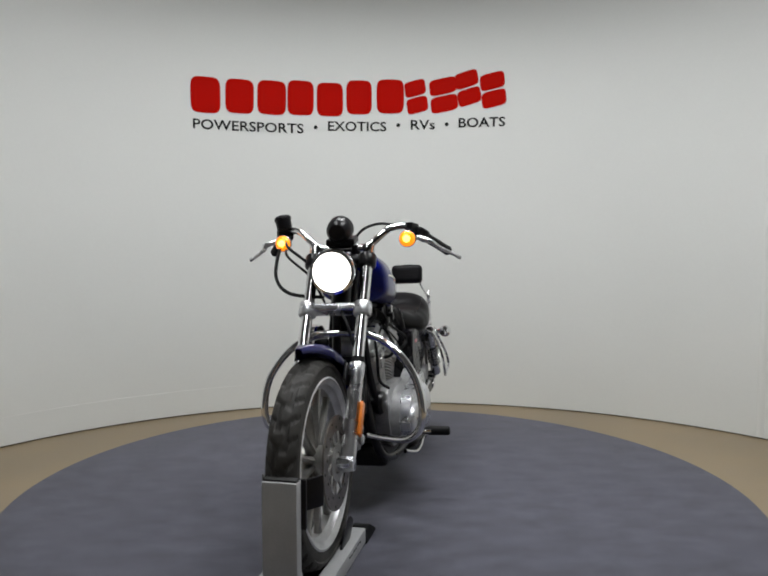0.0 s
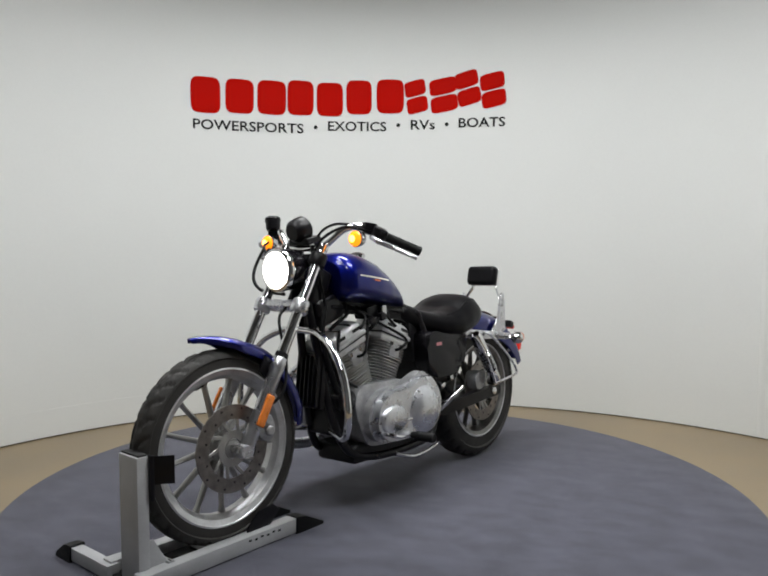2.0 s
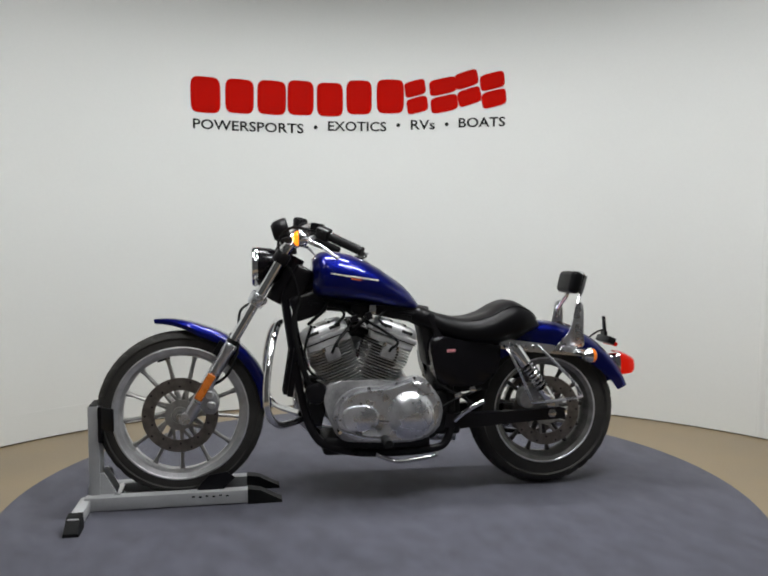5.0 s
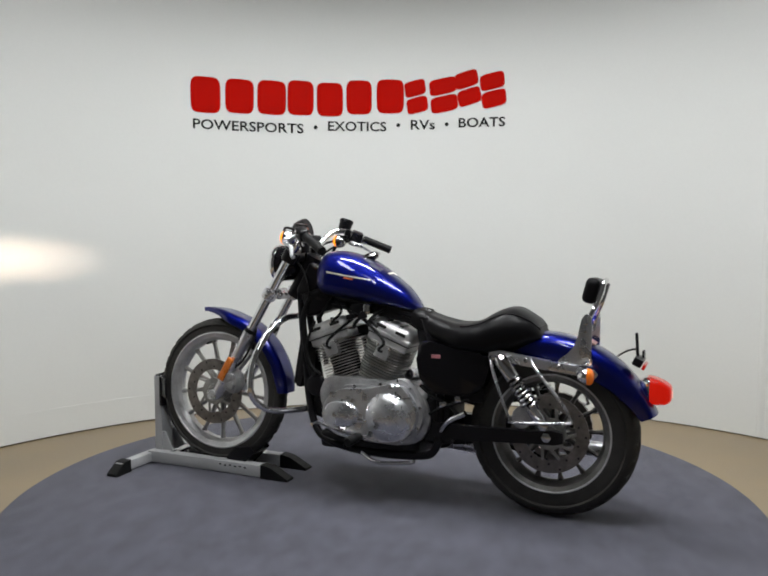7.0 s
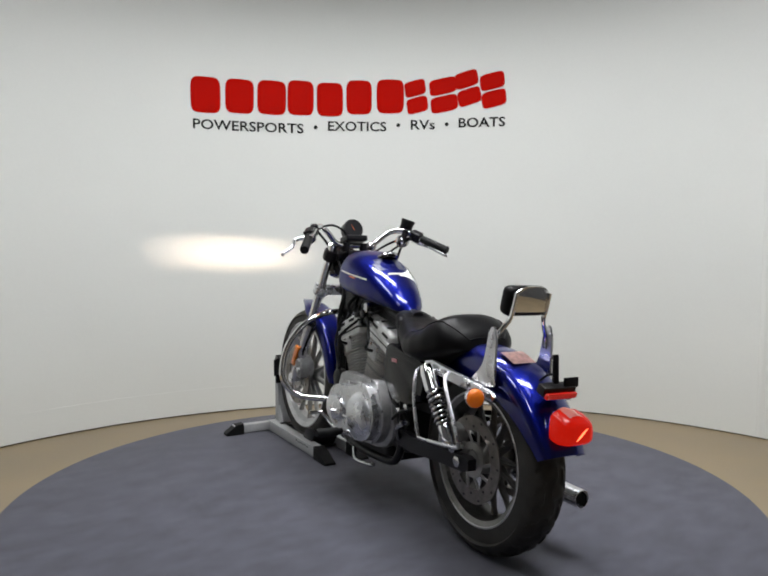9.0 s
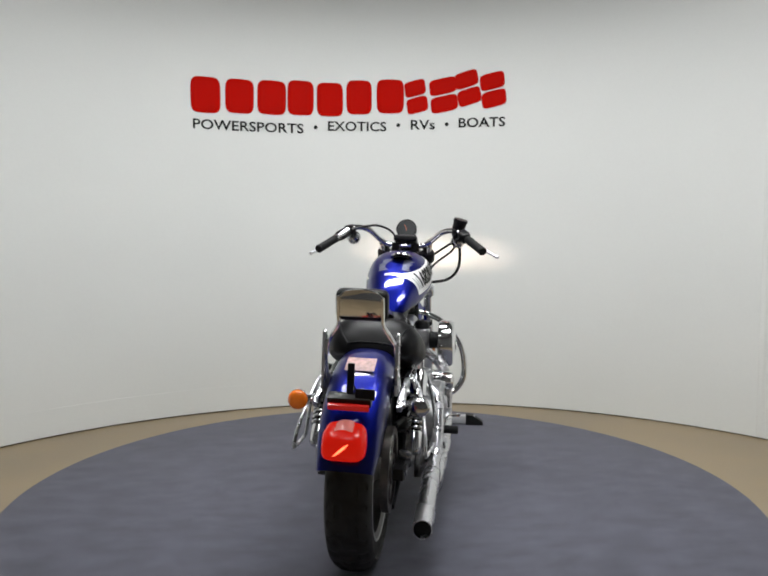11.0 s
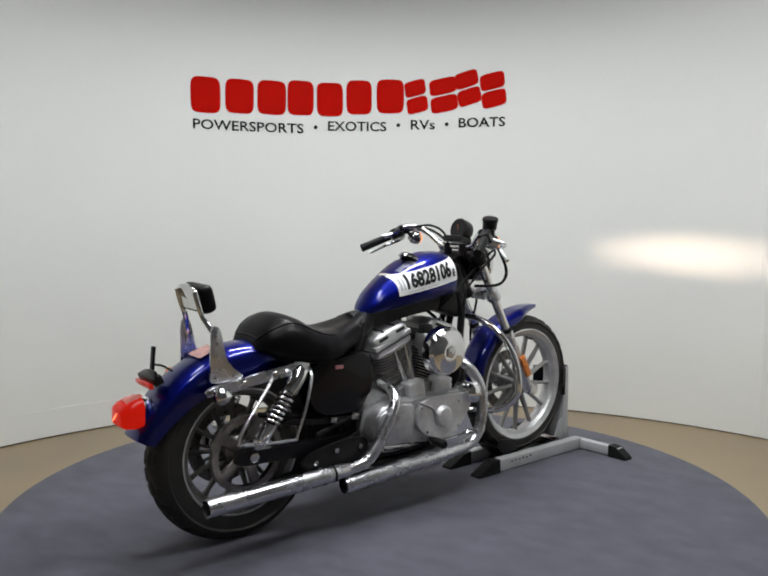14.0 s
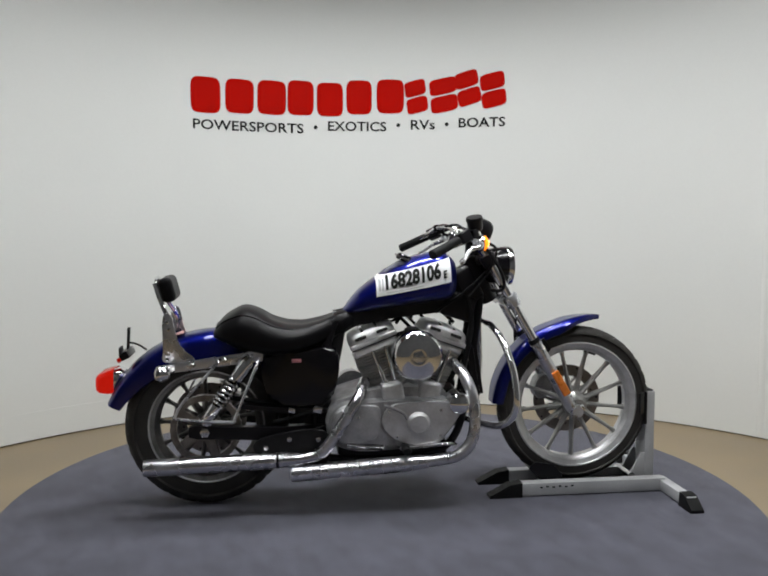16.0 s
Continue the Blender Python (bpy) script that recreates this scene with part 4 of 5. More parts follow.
for sy in (1, -1):
    bp("upright", tube([(-0.882, 0.066 * sy, 0.885), (-0.868, 0.067 * sy, 0.835), (-0.855, 0.068 * sy, 0.800), (-0.838, 0.088 * sy, 0.765), (-0.828, 0.104 * sy, 0.735), (-0.825, 0.106 * sy, 0.70)], 0.0095, 10, flat=0.6), M_CHROME, sb)
    side = prism(round_outline([(-0.848, 0.762), (-0.818, 0.766), (-0.800, 0.690), (-0.778, 0.640), (-0.735, 0.604), (-0.750, 0.592), (-0.845, 0.588), (-0.850, 0.640)], 4), 0.108 * sy, 0.116 * sy, 0.002)
    side = bp("side_plate", side, M_PIPE, sb, "chrome tapering side plate")
    for x, z in ((-0.832, 0.742), (-0.828, 0.715), (-0.765, 0.600), (-0.835, 0.600)):
        bp("bolt", lathe([(0.0, -0.004), (0.007, -0.004), (0.007, 0.004), (0.0, 0.006)], axle(x, 0.114 * sy, z) if sy > 0 else axle(x, -0.114, z) @ pose(0, 0, 0, 180), 8), M_WORN, side)
    # fender strut
    st = prism([(-0.475, 0.625), (-0.500, 0.632), (-0.865, 0.578), (-0.880, 0.562), (-0.870, 0.545), (-0.480, 0.590)], 0.118 * sy, 0.136 * sy, 0.006)
    strut = bp("fender_strut", st, M_PIPE, label="chrome fender strut")
    for x, z in ((-0.52, 0.610), (-0.62, 0.598), (-0.74, 0.580), (-0.85, 0.563)):
        bp("bolt", lathe([(0.0, -0.004), (0.009, -0.004), (0.009, 0.004), (0.006, 0.007), (0.0, 0.007)], axle(x, 0.138 * sy, z) if sy > 0 else axle(x, -0.138, z) @ pose(0, 0, 0, 180), 10), M_WORN, strut)
    # rear signal
    q = Matrix.Translation((-0.850, 0.186 * sy, 0.560)) @ Matrix.Rotation(radians(-90), 4, "Y")
    sg = bp("turn_signal", lathe([(0.0, -0.036), (0.014, -0.034), (0.025, -0.022), (0.031, -0.004), (0.031, 0.0), (0.0, 0.002)], q, 26), M_CHROME, label="rear bullet turn signal with amber lens")
    bp("signal_lens", lathe([(0.030, 0.0), (0.029, 0.010), (0.022, 0.018), (0.010, 0.022), (0.0, 0.023)], q, 26), M_AMBER_FAINT if sy > 0 else M_WORN, sg, "amber lens" if sy > 0 else "dull chrome cap")
    bp("signal_stem", tube([(-0.836, 0.180 * sy, 0.560), (-0.825, 0.155 * sy, 0.561), (-0.81, 0.132 * sy, 0.562)], 0.010, 8), M_CHROME, sg)
    # shock absorber
    a, b = Vector((-0.528, 0.158 * sy, 0.598)), Vector((-0.690, 0.158 * sy, 0.372))
    sm = frame_to(a, b)
    sl = (b - a).length
    sh = bp("shock_absorber", lathe([(0.0, 0.06), (0.013, 0.06), (0.013, sl - 0.06), (0.0, sl - 0.06)], sm, 18), M_GLOSS,
            label="shock absorber with chrome covers and a coil spring")
    bp("upper_cover", lathe([(0.0, -0.012), (0.020, -0.012), (0.024, 0.0), (0.028, 0.012), (0.028, 0.082), (0.024, 0.086), (0.0, 0.086)], sm, 24), M_CHROME, sh, "chrome upper cover")
    bp("lower_cover", lathe([(0.0, sl - 0.070), (0.024, sl - 0.070), (0.025, sl - 0.064), (0.025, sl - 0.012), (0.018, sl), (0.0, sl)], sm, 24), M_CHROME, sh, "chrome lower cup")
    turns, pts = 6.5, []
    for k in range(int(turns * 14) + 1):
        ang = 2 * math.pi * k / 14
        h = 0.090 + (sl - 0.165) * k / (turns * 14)
        pts.append(sm @ Vector((0.025 * math.cos(ang), 0.025 * math.sin(ang), h)))
    bp("spring", tube(pts, 0.0058, 7, 1), M_WORN, sh)
    # bag guard of bent rod
    gd = [(-0.490, 0.150 * sy, 0.606), (-0.502, 0.185 * sy, 0.580), (-0.540, 0.212 * sy, 0.490), (-0.580, 0.218 * sy, 0.395), (-0.600, 0.218 * sy, 0.380), (-0.78, 0.208 * sy, 0.392), (-0.797, 0.206 * sy, 0.405), (-0.765, 0.200 * sy, 0.460), (-0.66, 0.170 * sy, 0.575), (-0.640, 0.142 * sy, 0.602)]
    bp("bag_guard", tube(gd, 0.0058, 8, 4), M_PIPE, label="bent chrome saddlebag guard")
    # swingarm
    bp("swingarm", loft([[Vector((x, y * sy, z + dz)) for y, dz in ((yy - 0.016, -hh), (yy + 0.016, -hh), (yy + 0.016, hh), (yy - 0.016, hh))] for x, z, yy, hh in ((-0.25, 0.300, 0.095, 0.030), (-0.40, 0.302, 0.118, 0.028), (-0.62, 0.312, 0.120, 0.024), (-0.73, 0.318, 0.120, 0.026), (-0.76, 0.319, 0.120, 0.018))]), M_BLACK)
    bp("axle_adjuster", lathe([(0.0, -0.02), (0.019, -0.02), (0.021, 0.0), (0.019, 0.014), (0.0, 0.018)], axle(RX, 0.128 * sy, RZ) if sy > 0 else axle(RX, -0.128, RZ) @ pose(0, 0, 0, 180), 6), M_WORN)
    bp("shock_mount", lathe([(0.0, -0.03), (0.016, -0.03), (0.020, 0.01), (0.0, 0.014)], axle(-0.69, 0.145 * sy, 0.365) if sy > 0 else axle(-0.69, -0.145, 0.365) @ pose(0, 0, 0, 180), 12), M_WORN)
cal2 = prism(round_outline([(-0.575, 0.350), (-0.570, 0.400), (-0.610, 0.425), (-0.650, 0.410), (-0.640, 0.360), (-0.605, 0.340)]), 0.060, 0.125, 0.010)
bp("brake_caliper", cal2, M_ALU, label="cast aluminium rear brake caliper")

# ---- side covers and frame ----
for sy, outline in ((1, [(-0.195, 0.640), (-0.215, 0.470), (-0.300, 0.445), (-0.430, 0.458), (-0.470, 0.520), (-0.475, 0.612), (-0.350, 0.625)]),
                    (-1, [(-0.195, 0.625), (-0.210, 0.450), (-0.290, 0.415), (-0.430, 0.425), (-0.470, 0.480), (-0.475, 0.605), (-0.350, 0.620)])):
    sc = prism(round_outline(outline, 5), 0.050 * sy, 0.138 * sy, 0.024, 4)
    sc = bp("side_cover", sc, M_GLOSS, label="glossy black side cover with a small badge")
    bp("badge", rbox(bmesh.new(), 0.036, 0.004, 0.014, pose(-0.270 if sy > 0 else -0.350, 0.139 * sy, 0.590), 0.0015), M_BADGE, sc, "small worn red badge")
bp("battery_box", rbox(bmesh.new(), 0.24, 0.16, 0.24, pose(-0.33, 0, 0.53), 0.02), M_CAST)
for sy in (1, -1):
    bp("frame_tube", tube([(0.395, 0.022 * sy, 0.835), (0.378, 0.035 * sy, 0.70), (0.330, 0.060 * sy, 0.40), (0.285, 0.080 * sy, 0.262), (0.21, 0.095 * sy, 0.205), (0.05, 0.105 * sy, 0.180), (-0.18, 0.105 * sy, 0.185), (-0.26, 0.100 * sy, 0.22),
                          (-0.28, 0.095 * sy, 0.36), (-0.25, 0.090 * sy, 0.58), (-0.20, 0.075 * sy, 0.73)], 0.0165, 12), M_BLACK, label="black steel frame tube")
    bp("frame_rail", tube([(-0.19, 0.072 * sy, 0.735), (-0.32, 0.10 * sy, 0.640), (-0.48, 0.110 * sy, 0.605), (-0.62, 0.112 * sy, 0.590)], 0.014, 10), M_BLACK)
bp("frame_backbone", tube([(0.40, 0, 0.90), (0.22, 0, 0.83), (0.0, 0, 0.775), (-0.20, 0, 0.735)], 0.030, 14), M_BLACK)
bp("lower_brace", tube([(0.30, 0.05, 0.79), (0.16, 0.045, 0.775), (-0.02, 0.04, 0.755), (-0.15, 0.05, 0.735)], 0.012, 8), M_BLACK)

# ---- engine ----
case = prism(round_outline([(0.215, 0.30), (0.245, 0.40), (0.215, 0.470), (0.10, 0.475), (-0.03, 0.470), (-0.17, 0.435), (-0.225, 0.40), (-0.235, 0.30), (-0.15, 0.225), (0.10, 0.228), (0.18, 0.245)]), -0.13, 0.115, 0.012)
ENG = bp("engine", case, M_ALU, label="silver air-cooled V-twin engine with finned cylinders")
for tilt, bx in ((20, 0.150), (-21, 0.038)):
    m = Matrix.Translation((bx, 0, 0.430)) @ pose(0, 0, 0, 0, tilt, 0)
    cyl = bp("cylinder", lathe([(0.0, 0.0), (0.060, 0.0), (0.060, 0.185), (0.0, 0.185)], m, 32), M_CAST, ENG, "finned air-cooled cylinder")
    # barrel and head fins, one level down the fins are one stack each
    for k in range(15):
        h = 0.030 + 0.0118 * k
        sx, sy2 = (0.084 + 0.0012 * k, 0.088) if k < 9 else (0.099, 0.094)
        f = bmesh.new()
        vs = []
        for zz in (h - 0.0018, h + 0.0018):
            ring = []
            for q in range(24):
                a = 2 * math.pi * q / 24
                c, s = math.cos(a), math.sin(a)
                ring.append(m @ Vector((sx * math.copysign(abs(c) ** 0.62, c), sy2 * math.copysign(abs(s) ** 0.62, s), zz)))
            vs.append(ring)
        loft(vs, bm=f)
        part("fin", f, M_FIN if k % 5 else M_ALU, cyl, m=LEAN)
    # head casting, spark plug side lug and rocker box
    hd = rbox(bmesh.new(), 0.180, 0.168, 0.030, m @ pose(0, 0, 0.212), 0.010, 3)
    bp("cylinder_head", hd, M_SATIN, ENG)
    lug = rbox(bmesh.new(), 0.062, 0.030, 0.058, m @ pose(0, 0.082, 0.168), 0.008, 2)
    bp("head_lug", lug, M_ALU, ENG)
    for dx in (-0.028, 0.028):
        bp("head_bolt", lathe([(0.0, 0.0), (0.008, 0.0), (0.008, 0.014), (0.0, 0.016)], m @ pose(dx, 0.093, 0.185), 8), M_WORN, ENG)
    rk = rbox(bmesh.new(), 0.194, 0.176, 0.022, m @ pose(0, 0, 0.238), 0.008, 3)
    rk = bp("rocker_box", rk, M_SATIN, ENG, "polished rocker cover")
    top = loft([[m @ Vector((x * w, y * w2, z)) for x, y in [(0.098 * math.copysign(abs(math.cos(a)) ** 0.4, math.cos(a)), 0.089 * math.copysign(abs(math.sin(a)) ** 0.4, math.sin(a))) for a in np.linspace(0, 2 * math.pi, 33)[:-1]]]
                for z, w, w2 in ((0.249, 1.0, 1.0), (0.262, 0.99, 0.99), (0.276, 0.93, 0.94), (0.286, 0.80, 0.84), (0.290, 0.60, 0.66))])
    bp("rocker_lid", top, M_SATIN, rk)
    bp("gasket", rbox(bmesh.new(), 0.188, 0.1735, 0.004, m @ pose(0, 0, 0.2268), 0.0), M_GAP, ENG, smooth=False)
    # thin dark boxes on the lid sides imitate the shade in recessed slots
    for dx in (-0.045, 0.045):
        for sy in (1, -1):
            bp("rocker_slot_shade", rbox(bmesh.new(), 0.046, 0.004, 0.013, m @ pose(dx, 0.0872 * sy, 0.2655), 0.0015, 1), M_GAP, rk, smooth=False)
    rib = rbox(bmesh.new(), 0.012, 0.150, 0.012, m @ pose(0.03, 0, 0.287), 0.004)
    rbox(rib, 0.012, 0.150, 0.012, m @ pose(-0.03, 0, 0.287), 0.004)
    bp("rocker_ribs", rib, M_WORN, rk)
    # spark plug lead
    p = m @ Vector((0.0, 0.100, 0.172))
    bp("plug_lead", tube([p, p + Vector((0.0, 0.030, 0.012)), p + Vector((-0.02, 0.032, 0.05)), Vector((0.10, 0.06, 0.735))], 0.006, 8), M_GRIP, ENG)
    # pushrod tubes on the right
    for dx in (-0.014, 0.026):
        a0 = Vector((bx + (0.012 if tilt > 0 else -0.012) + dx * 0.7, -0.118, 0.440))
        b0 = m @ Vector((dx * 1.4, -0.100, 0.205))
        bp("pushrod_tube", tube([a0, a0.lerp(b0, 0.3), a0.lerp(b0, 0.31), b0], 0.010, 12, 2, radii=[0.013, 0.013, 0.009, 0.009]), M_CHROME, ENG)
for bx in (0.145, 0.045):
    bp("tappet_block", rbox(bmesh.new(), 0.085, 0.060, 0.080, pose(bx + (0.022 if bx > 0.1 else -0.022), -0.130, 0.455, 0, 10 if bx > 0.1 else -10, 0), 0.012, 3), M_SATIN, ENG)
# primary cover, left
oc = round_outline([(0.212, 0.335), (0.190, 0.405), (0.120, 0.448), (0.0, 0.458), (-0.070, 0.478), (-0.130, 0.492), (-0.175, 0.462), (-0.215, 0.400), (-0.220, 0.330), (-0.180, 0.265), (-0.110, 0.238), (0.02, 0.238), (0.130, 0.245), (0.190, 0.280)])
bp("primary_base", prism(oc, 0.108, 0.150, 0.004), M_ALU, ENG)
oi = [(x * 0.93 + 0.0, 0.345 + (z - 0.345) * 0.91) for x, z in oc]
pr = bp("primary_cover", prism(oi, 0.146, 0.188, 0.018, 4), M_POLISH, ENG, "polished aluminium primary cover")
dome = [(0.0, 0.030), (0.030, 0.029), (0.060, 0.023), (0.082, 0.012), (0.090, 0.0), (0.096, -0.002), (0.096, -0.022), (0.0, -0.022)]
bp("clutch_dome", lathe(dome, axle(-0.092, 0.192, 0.345), 48), M_POLISH, pr, "domed polished clutch cover")
oval = loft([[Vector((0.122 + cx * k1, yy, 0.340 + cz * k1)) for cx, cz in [(0.074 * math.copysign(abs(math.cos(a)) ** 0.8, math.cos(a)) - 0.012, 0.052 * math.copysign(abs(math.sin(a)) ** 0.8, math.sin(a))) for a in np.linspace(0, 2 * math.pi, 33)[:-1]]]
             for yy, k1 in ((0.180, 1.0), (0.196, 1.0), (0.203, 0.93), (0.206, 0.8))])
bp("inspection_cover", oval, M_POLISH, pr)
bp("cover_step", rbox(bmesh.new(), 0.10, 0.010, 0.012, pose(0.045, 0.192, 0.322), 0.004), M_CHROME, pr)
for x, z in [oc[i] for i in range(0, len(oc), 6)]:
    bp("cover_bolt", lathe([(0.0, 0.0), (0.007, 0.0), (0.007, 0.006), (0.0, 0.007)], axle(x * 0.965, 0.148, 0.345 + (z - 0.345) * 0.955), 8), M_WORN, pr)
# cam cover, right
cc = round_outline([(0.285, 0.395), (0.270, 0.425), (0.200, 0.438), (0.060, 0.436), (-0.100, 0.430), (-0.190, 0.415), (-0.225, 0.350), (-0.205, 0.285), (-0.060, 0.270), (0.120, 0.250), (0.190, 0.262), (0.250, 0.330)])
cv = bp("cam_cover", prism(cc, -0.195, -0.115, 0.012, 3), M_ALU, ENG, "grey cast cam cover")
boss = round_outline([(0.275, 0.395), (0.255, 0.424), (0.190, 0.432), (0.060, 0.430), (0.0, 0.415), (-0.030, 0.360), (0.010, 0.300), (0.090, 0.268), (0.160, 0.262), (0.235, 0.325)])
bp("cam_boss", prism(boss, -0.212, -0.190, 0.010, 3), M_SATIN, cv, "satin raised gear case")
spr = round_outline([(-0.045, 0.420), (-0.185, 0.408), (-0.214, 0.350), (-0.198, 0.292), (-0.080, 0.278), (-0.040, 0.320)])
bp("sprocket_cover", prism(spr, -0.206, -0.190, 0.007, 3), M_ALU, cv, "grey sprocket cover")
bp("gear_rib", tube([(-0.02, -0.210, 0.425), (0.05, -0.214, 0.395), (0.07, -0.214, 0.365)], 0.006, 8), M_ALU, cv)
bp("timer_cover", lathe([(0.0, 0.016), (0.034, 0.014), (0.042, 0.006), (0.047, -0.01), (0.0, -0.01)], axle(0.113, -0.216, 0.352) @ pose(0, 0, 0, 180), 32), M_SATIN, cv)
bp("oil_filter", lathe([(0.0, 0.060), (0.024, 0.058), (0.036, 0.048), (0.039, 0.030), (0.039, -0.03), (0.0, -0.03)], axle(0.268, -0.185, 0.428) @ pose(0, 0, 0, 180) @ Matrix.Scale(1.08, 4), 30), M_CHROME, ENG, "chrome oil filter cap")
for x, z in ((-0.12, 0.38), (0.0, 0.40), (0.03, 0.30), (0.20, 0.30), (0.20, 0.40), (-0.18, 0.32)):
    bp("cover_bolt", lathe([(0.0, 0.0), (0.006, 0.0), (0.006, 0.006), (0.0, 0.007)], axle(x, -0.209, z) @ pose(0, 0, 0, 180), 8), M_WORN, cv)
# air cleaner and carburettor
ac = bp("air_cleaner", lathe([(0.0, 0.004), (0.030, 0.0035), (0.040, 0.0042), (0.044, 0.0020), (0.085, -0.003), (0.094, -0.012), (0.097, -0.024), (0.097, -0.060), (0.090, -0.066), (0.0, -0.066)], axle(0.105, -0.250, 0.617) @ pose(0, 0, 0, 180), 48), M_CHROME,
        label="round chrome air cleaner cover")
bp("center_screw", lathe([(0.0, 0.012), (0.007, 0.011), (0.007, 0.002), (0.0, 0.002)], axle(0.105, -0.250, 0.617) @ pose(0, 0, 0, 180), 10), M_WORN, ac)
bp("emblem", lathe([(0.0, 0.0085), (0.020, 0.0082), (0.026, 0.0070), (0.027, 0.002), (0.0, 0.002)], axle(0.105, -0.250, 0.617) @ pose(0, 0, 0, 180), 5), M_WORN, ac)
carb = bp("carburettor", rbox(bmesh.new(), 0.070, 0.070, 0.070, pose(0.100, -0.110, 0.645), 0.020, 3), M_ALU, ENG, "dull cast carburettor body")
bp("carburettor_cap", lathe([(0.0, 0.034), (0.020, 0.033), (0.030, 0.026), (0.033, 0.0), (0.0, 0.0)], pose(0.100, -0.110, 0.676), 24), M_CAST, carb)
bp("float_bowl", lathe([(0.0, -0.036), (0.022, -0.034), (0.028, -0.022), (0.030, 0.0), (0.0, 0.0)], pose(0.100, -0.110, 0.614), 24), M_ALU, carb)
bp("intake_boot", lathe([(0.0, 0.0), (0.036, 0.0), (0.034, 0.02), (0.036, 0.045), (0.0, 0.045)], axle(0.100, -0.190, 0.630), 24), M_GRIP, carb)
bp("intake", tube([(0.20, -0.02, 0.62), (0.10, -0.05, 0.665), (0.0, -0.02, 0.62)], 0.024, 12), M_CAST, ENG)
for pts in ([(0.02, 0.05, 0.77), (0.06, 0.09, 0.74), (0.10, 0.09, 0.70), (0.12, 0.06, 0.68)], [(0.16, 0.05, 0.78), (0.13, 0.085, 0.745), (0.09, 0.08, 0.73), (0.06, 0.05, 0.70)], [(0.22, 0.05, 0.80), (0.24, 0.08, 0.76), (0.27, 0.06, 0.73), (0.30, 0.04, 0.70)]):
    bp("hose", tube(pts, 0.0075, 8), M_GRIP)
bp("coil_cover", rbox(bmesh.new(), 0.070, 0.075, 0.050, pose(0.090, 0.045, 0.755, 0, 8, 0), 0.010), M_BLACK)
bp("fuel_valve", rbox(bmesh.new(), 0.030, 0.040, 0.040, pose(0.045, 0.085, 0.760), 0.008), M_WORN)
# bracket plate behind the mufflers
bp("muffler_bracket", prism(round_outline([(-0.230, 0.300), (-0.300, 0.325), (-0.470, 0.300), (-0.520, 0.262), (-0.470, 0.222), (-0.330, 0.196), (-0.235, 0.190)]), -0.168, -0.150, 0.005, 2), M_CAST, ENG, "black muffler bracket plate")
for x, z in ((-0.270, 0.288), (-0.380, 0.292), (-0.470, 0.262)):
    bp("bracket_bolt", lathe([(0.0, 0.0), (0.010, 0.0), (0.010, 0.010), (0.0, 0.012)], axle(x, -0.166, z) @ pose(0, 0, 0, 180), 8), M_WORN, ENG)
# horn, regulator, exhausts
bp("horn", lathe([(0.0, 0.022), (0.020, 0.022), (0.040, 0.014), (0.046, 0.0), (0.040, -0.02), (0.0, -0.026)], axle(0.275, 0.095, 0.430), 28), M_BLACK, label="round black horn")
reg = bp("regulator", rbox(bmesh.new(), 0.026, 0.130, 0.210, pose(0.362, 0, 0.515, 0, -9, 0), 0.006), M_BLACK, label="black finned regulator on the frame tubes")
for k in range(6):
    bp("regulator_fin", rbox(bmesh.new(), 0.018, 0.005, 0.190, pose(0.382, -0.055 + 0.022 * k, 0.515, 0, -9, 0), 0.001, 1), M_BLACK, reg)
bp("wiring_loom", tube([(0.33, 0.05, 0.80), (0.36, 0.062, 0.70), (0.335, 0.07, 0.56), (0.30, 0.08, 0.46)], 0.013, 8), M_GRIP)
bp("wiring_loom", tube([(0.33, -0.05, 0.82), (0.35, -0.060, 0.72), (0.33, -0.07, 0.60), (0.31, -0.06, 0.50)], 0.012, 8), M_GRIP)
bp("neck_cover", rbox(bmesh.new(), 0.085, 0.095, 0.150, pose(0.340, 0.0, 0.865, 0, -28, 0), 0.022, 3), M_BLACK)
bp("ignition_box", rbox(bmesh.new(), 0.135, 0.115, 0.105, pose(0.300, 0.0, 0.780, 0, 18, 0), 0.020, 3), M_BLACK)
fp = [(0.270, -0.080, 0.560), (0.296, -0.150, 0.530), (0.320, -0.198, 0.470), (0.332, -0.216, 0.400), (0.328, -0.222, 0.305), (0.300, -0.225, 0.248), (0.245, -0.226, 0.216), (0.12, -0.228, 0.202)]
ex = bp("exhaust_pipe", tube(fp, 0.0225, 18, 8), M_PIPE, label="front chrome exhaust pipe and muffler")
mm = frame_to((0.15, -0.226, 0.203), (-0.375, -0.212, 0.170))
ml = (Vector((0.15, -0.226, 0.203)) - Vector((-0.375, -0.212, 0.170))).length
MUF = [(0.0, 0.02), (0.020, 0.02), (0.0235, 0.0), (0.025, 0.0), (0.029, 0.050), (0.031, 0.10)]
bp("muffler", lathe(MUF[2:] + [(0.031, ml - 0.02), (0.030, ml), (0.027, ml), (0.027, ml - 0.06), (0.0, ml - 0.06)], mm, 30), M_PIPE, ex, "slim chrome muffler")
# near-black disc inside each muffler tip paints the bore's shade
bp("muffler_mouth_shade", lathe([(0.0, ml - 0.03), (0.0275, ml - 0.03), (0.0275, ml - 0.028), (0.0, ml - 0.028)], mm, 24), M_GAP, ex)
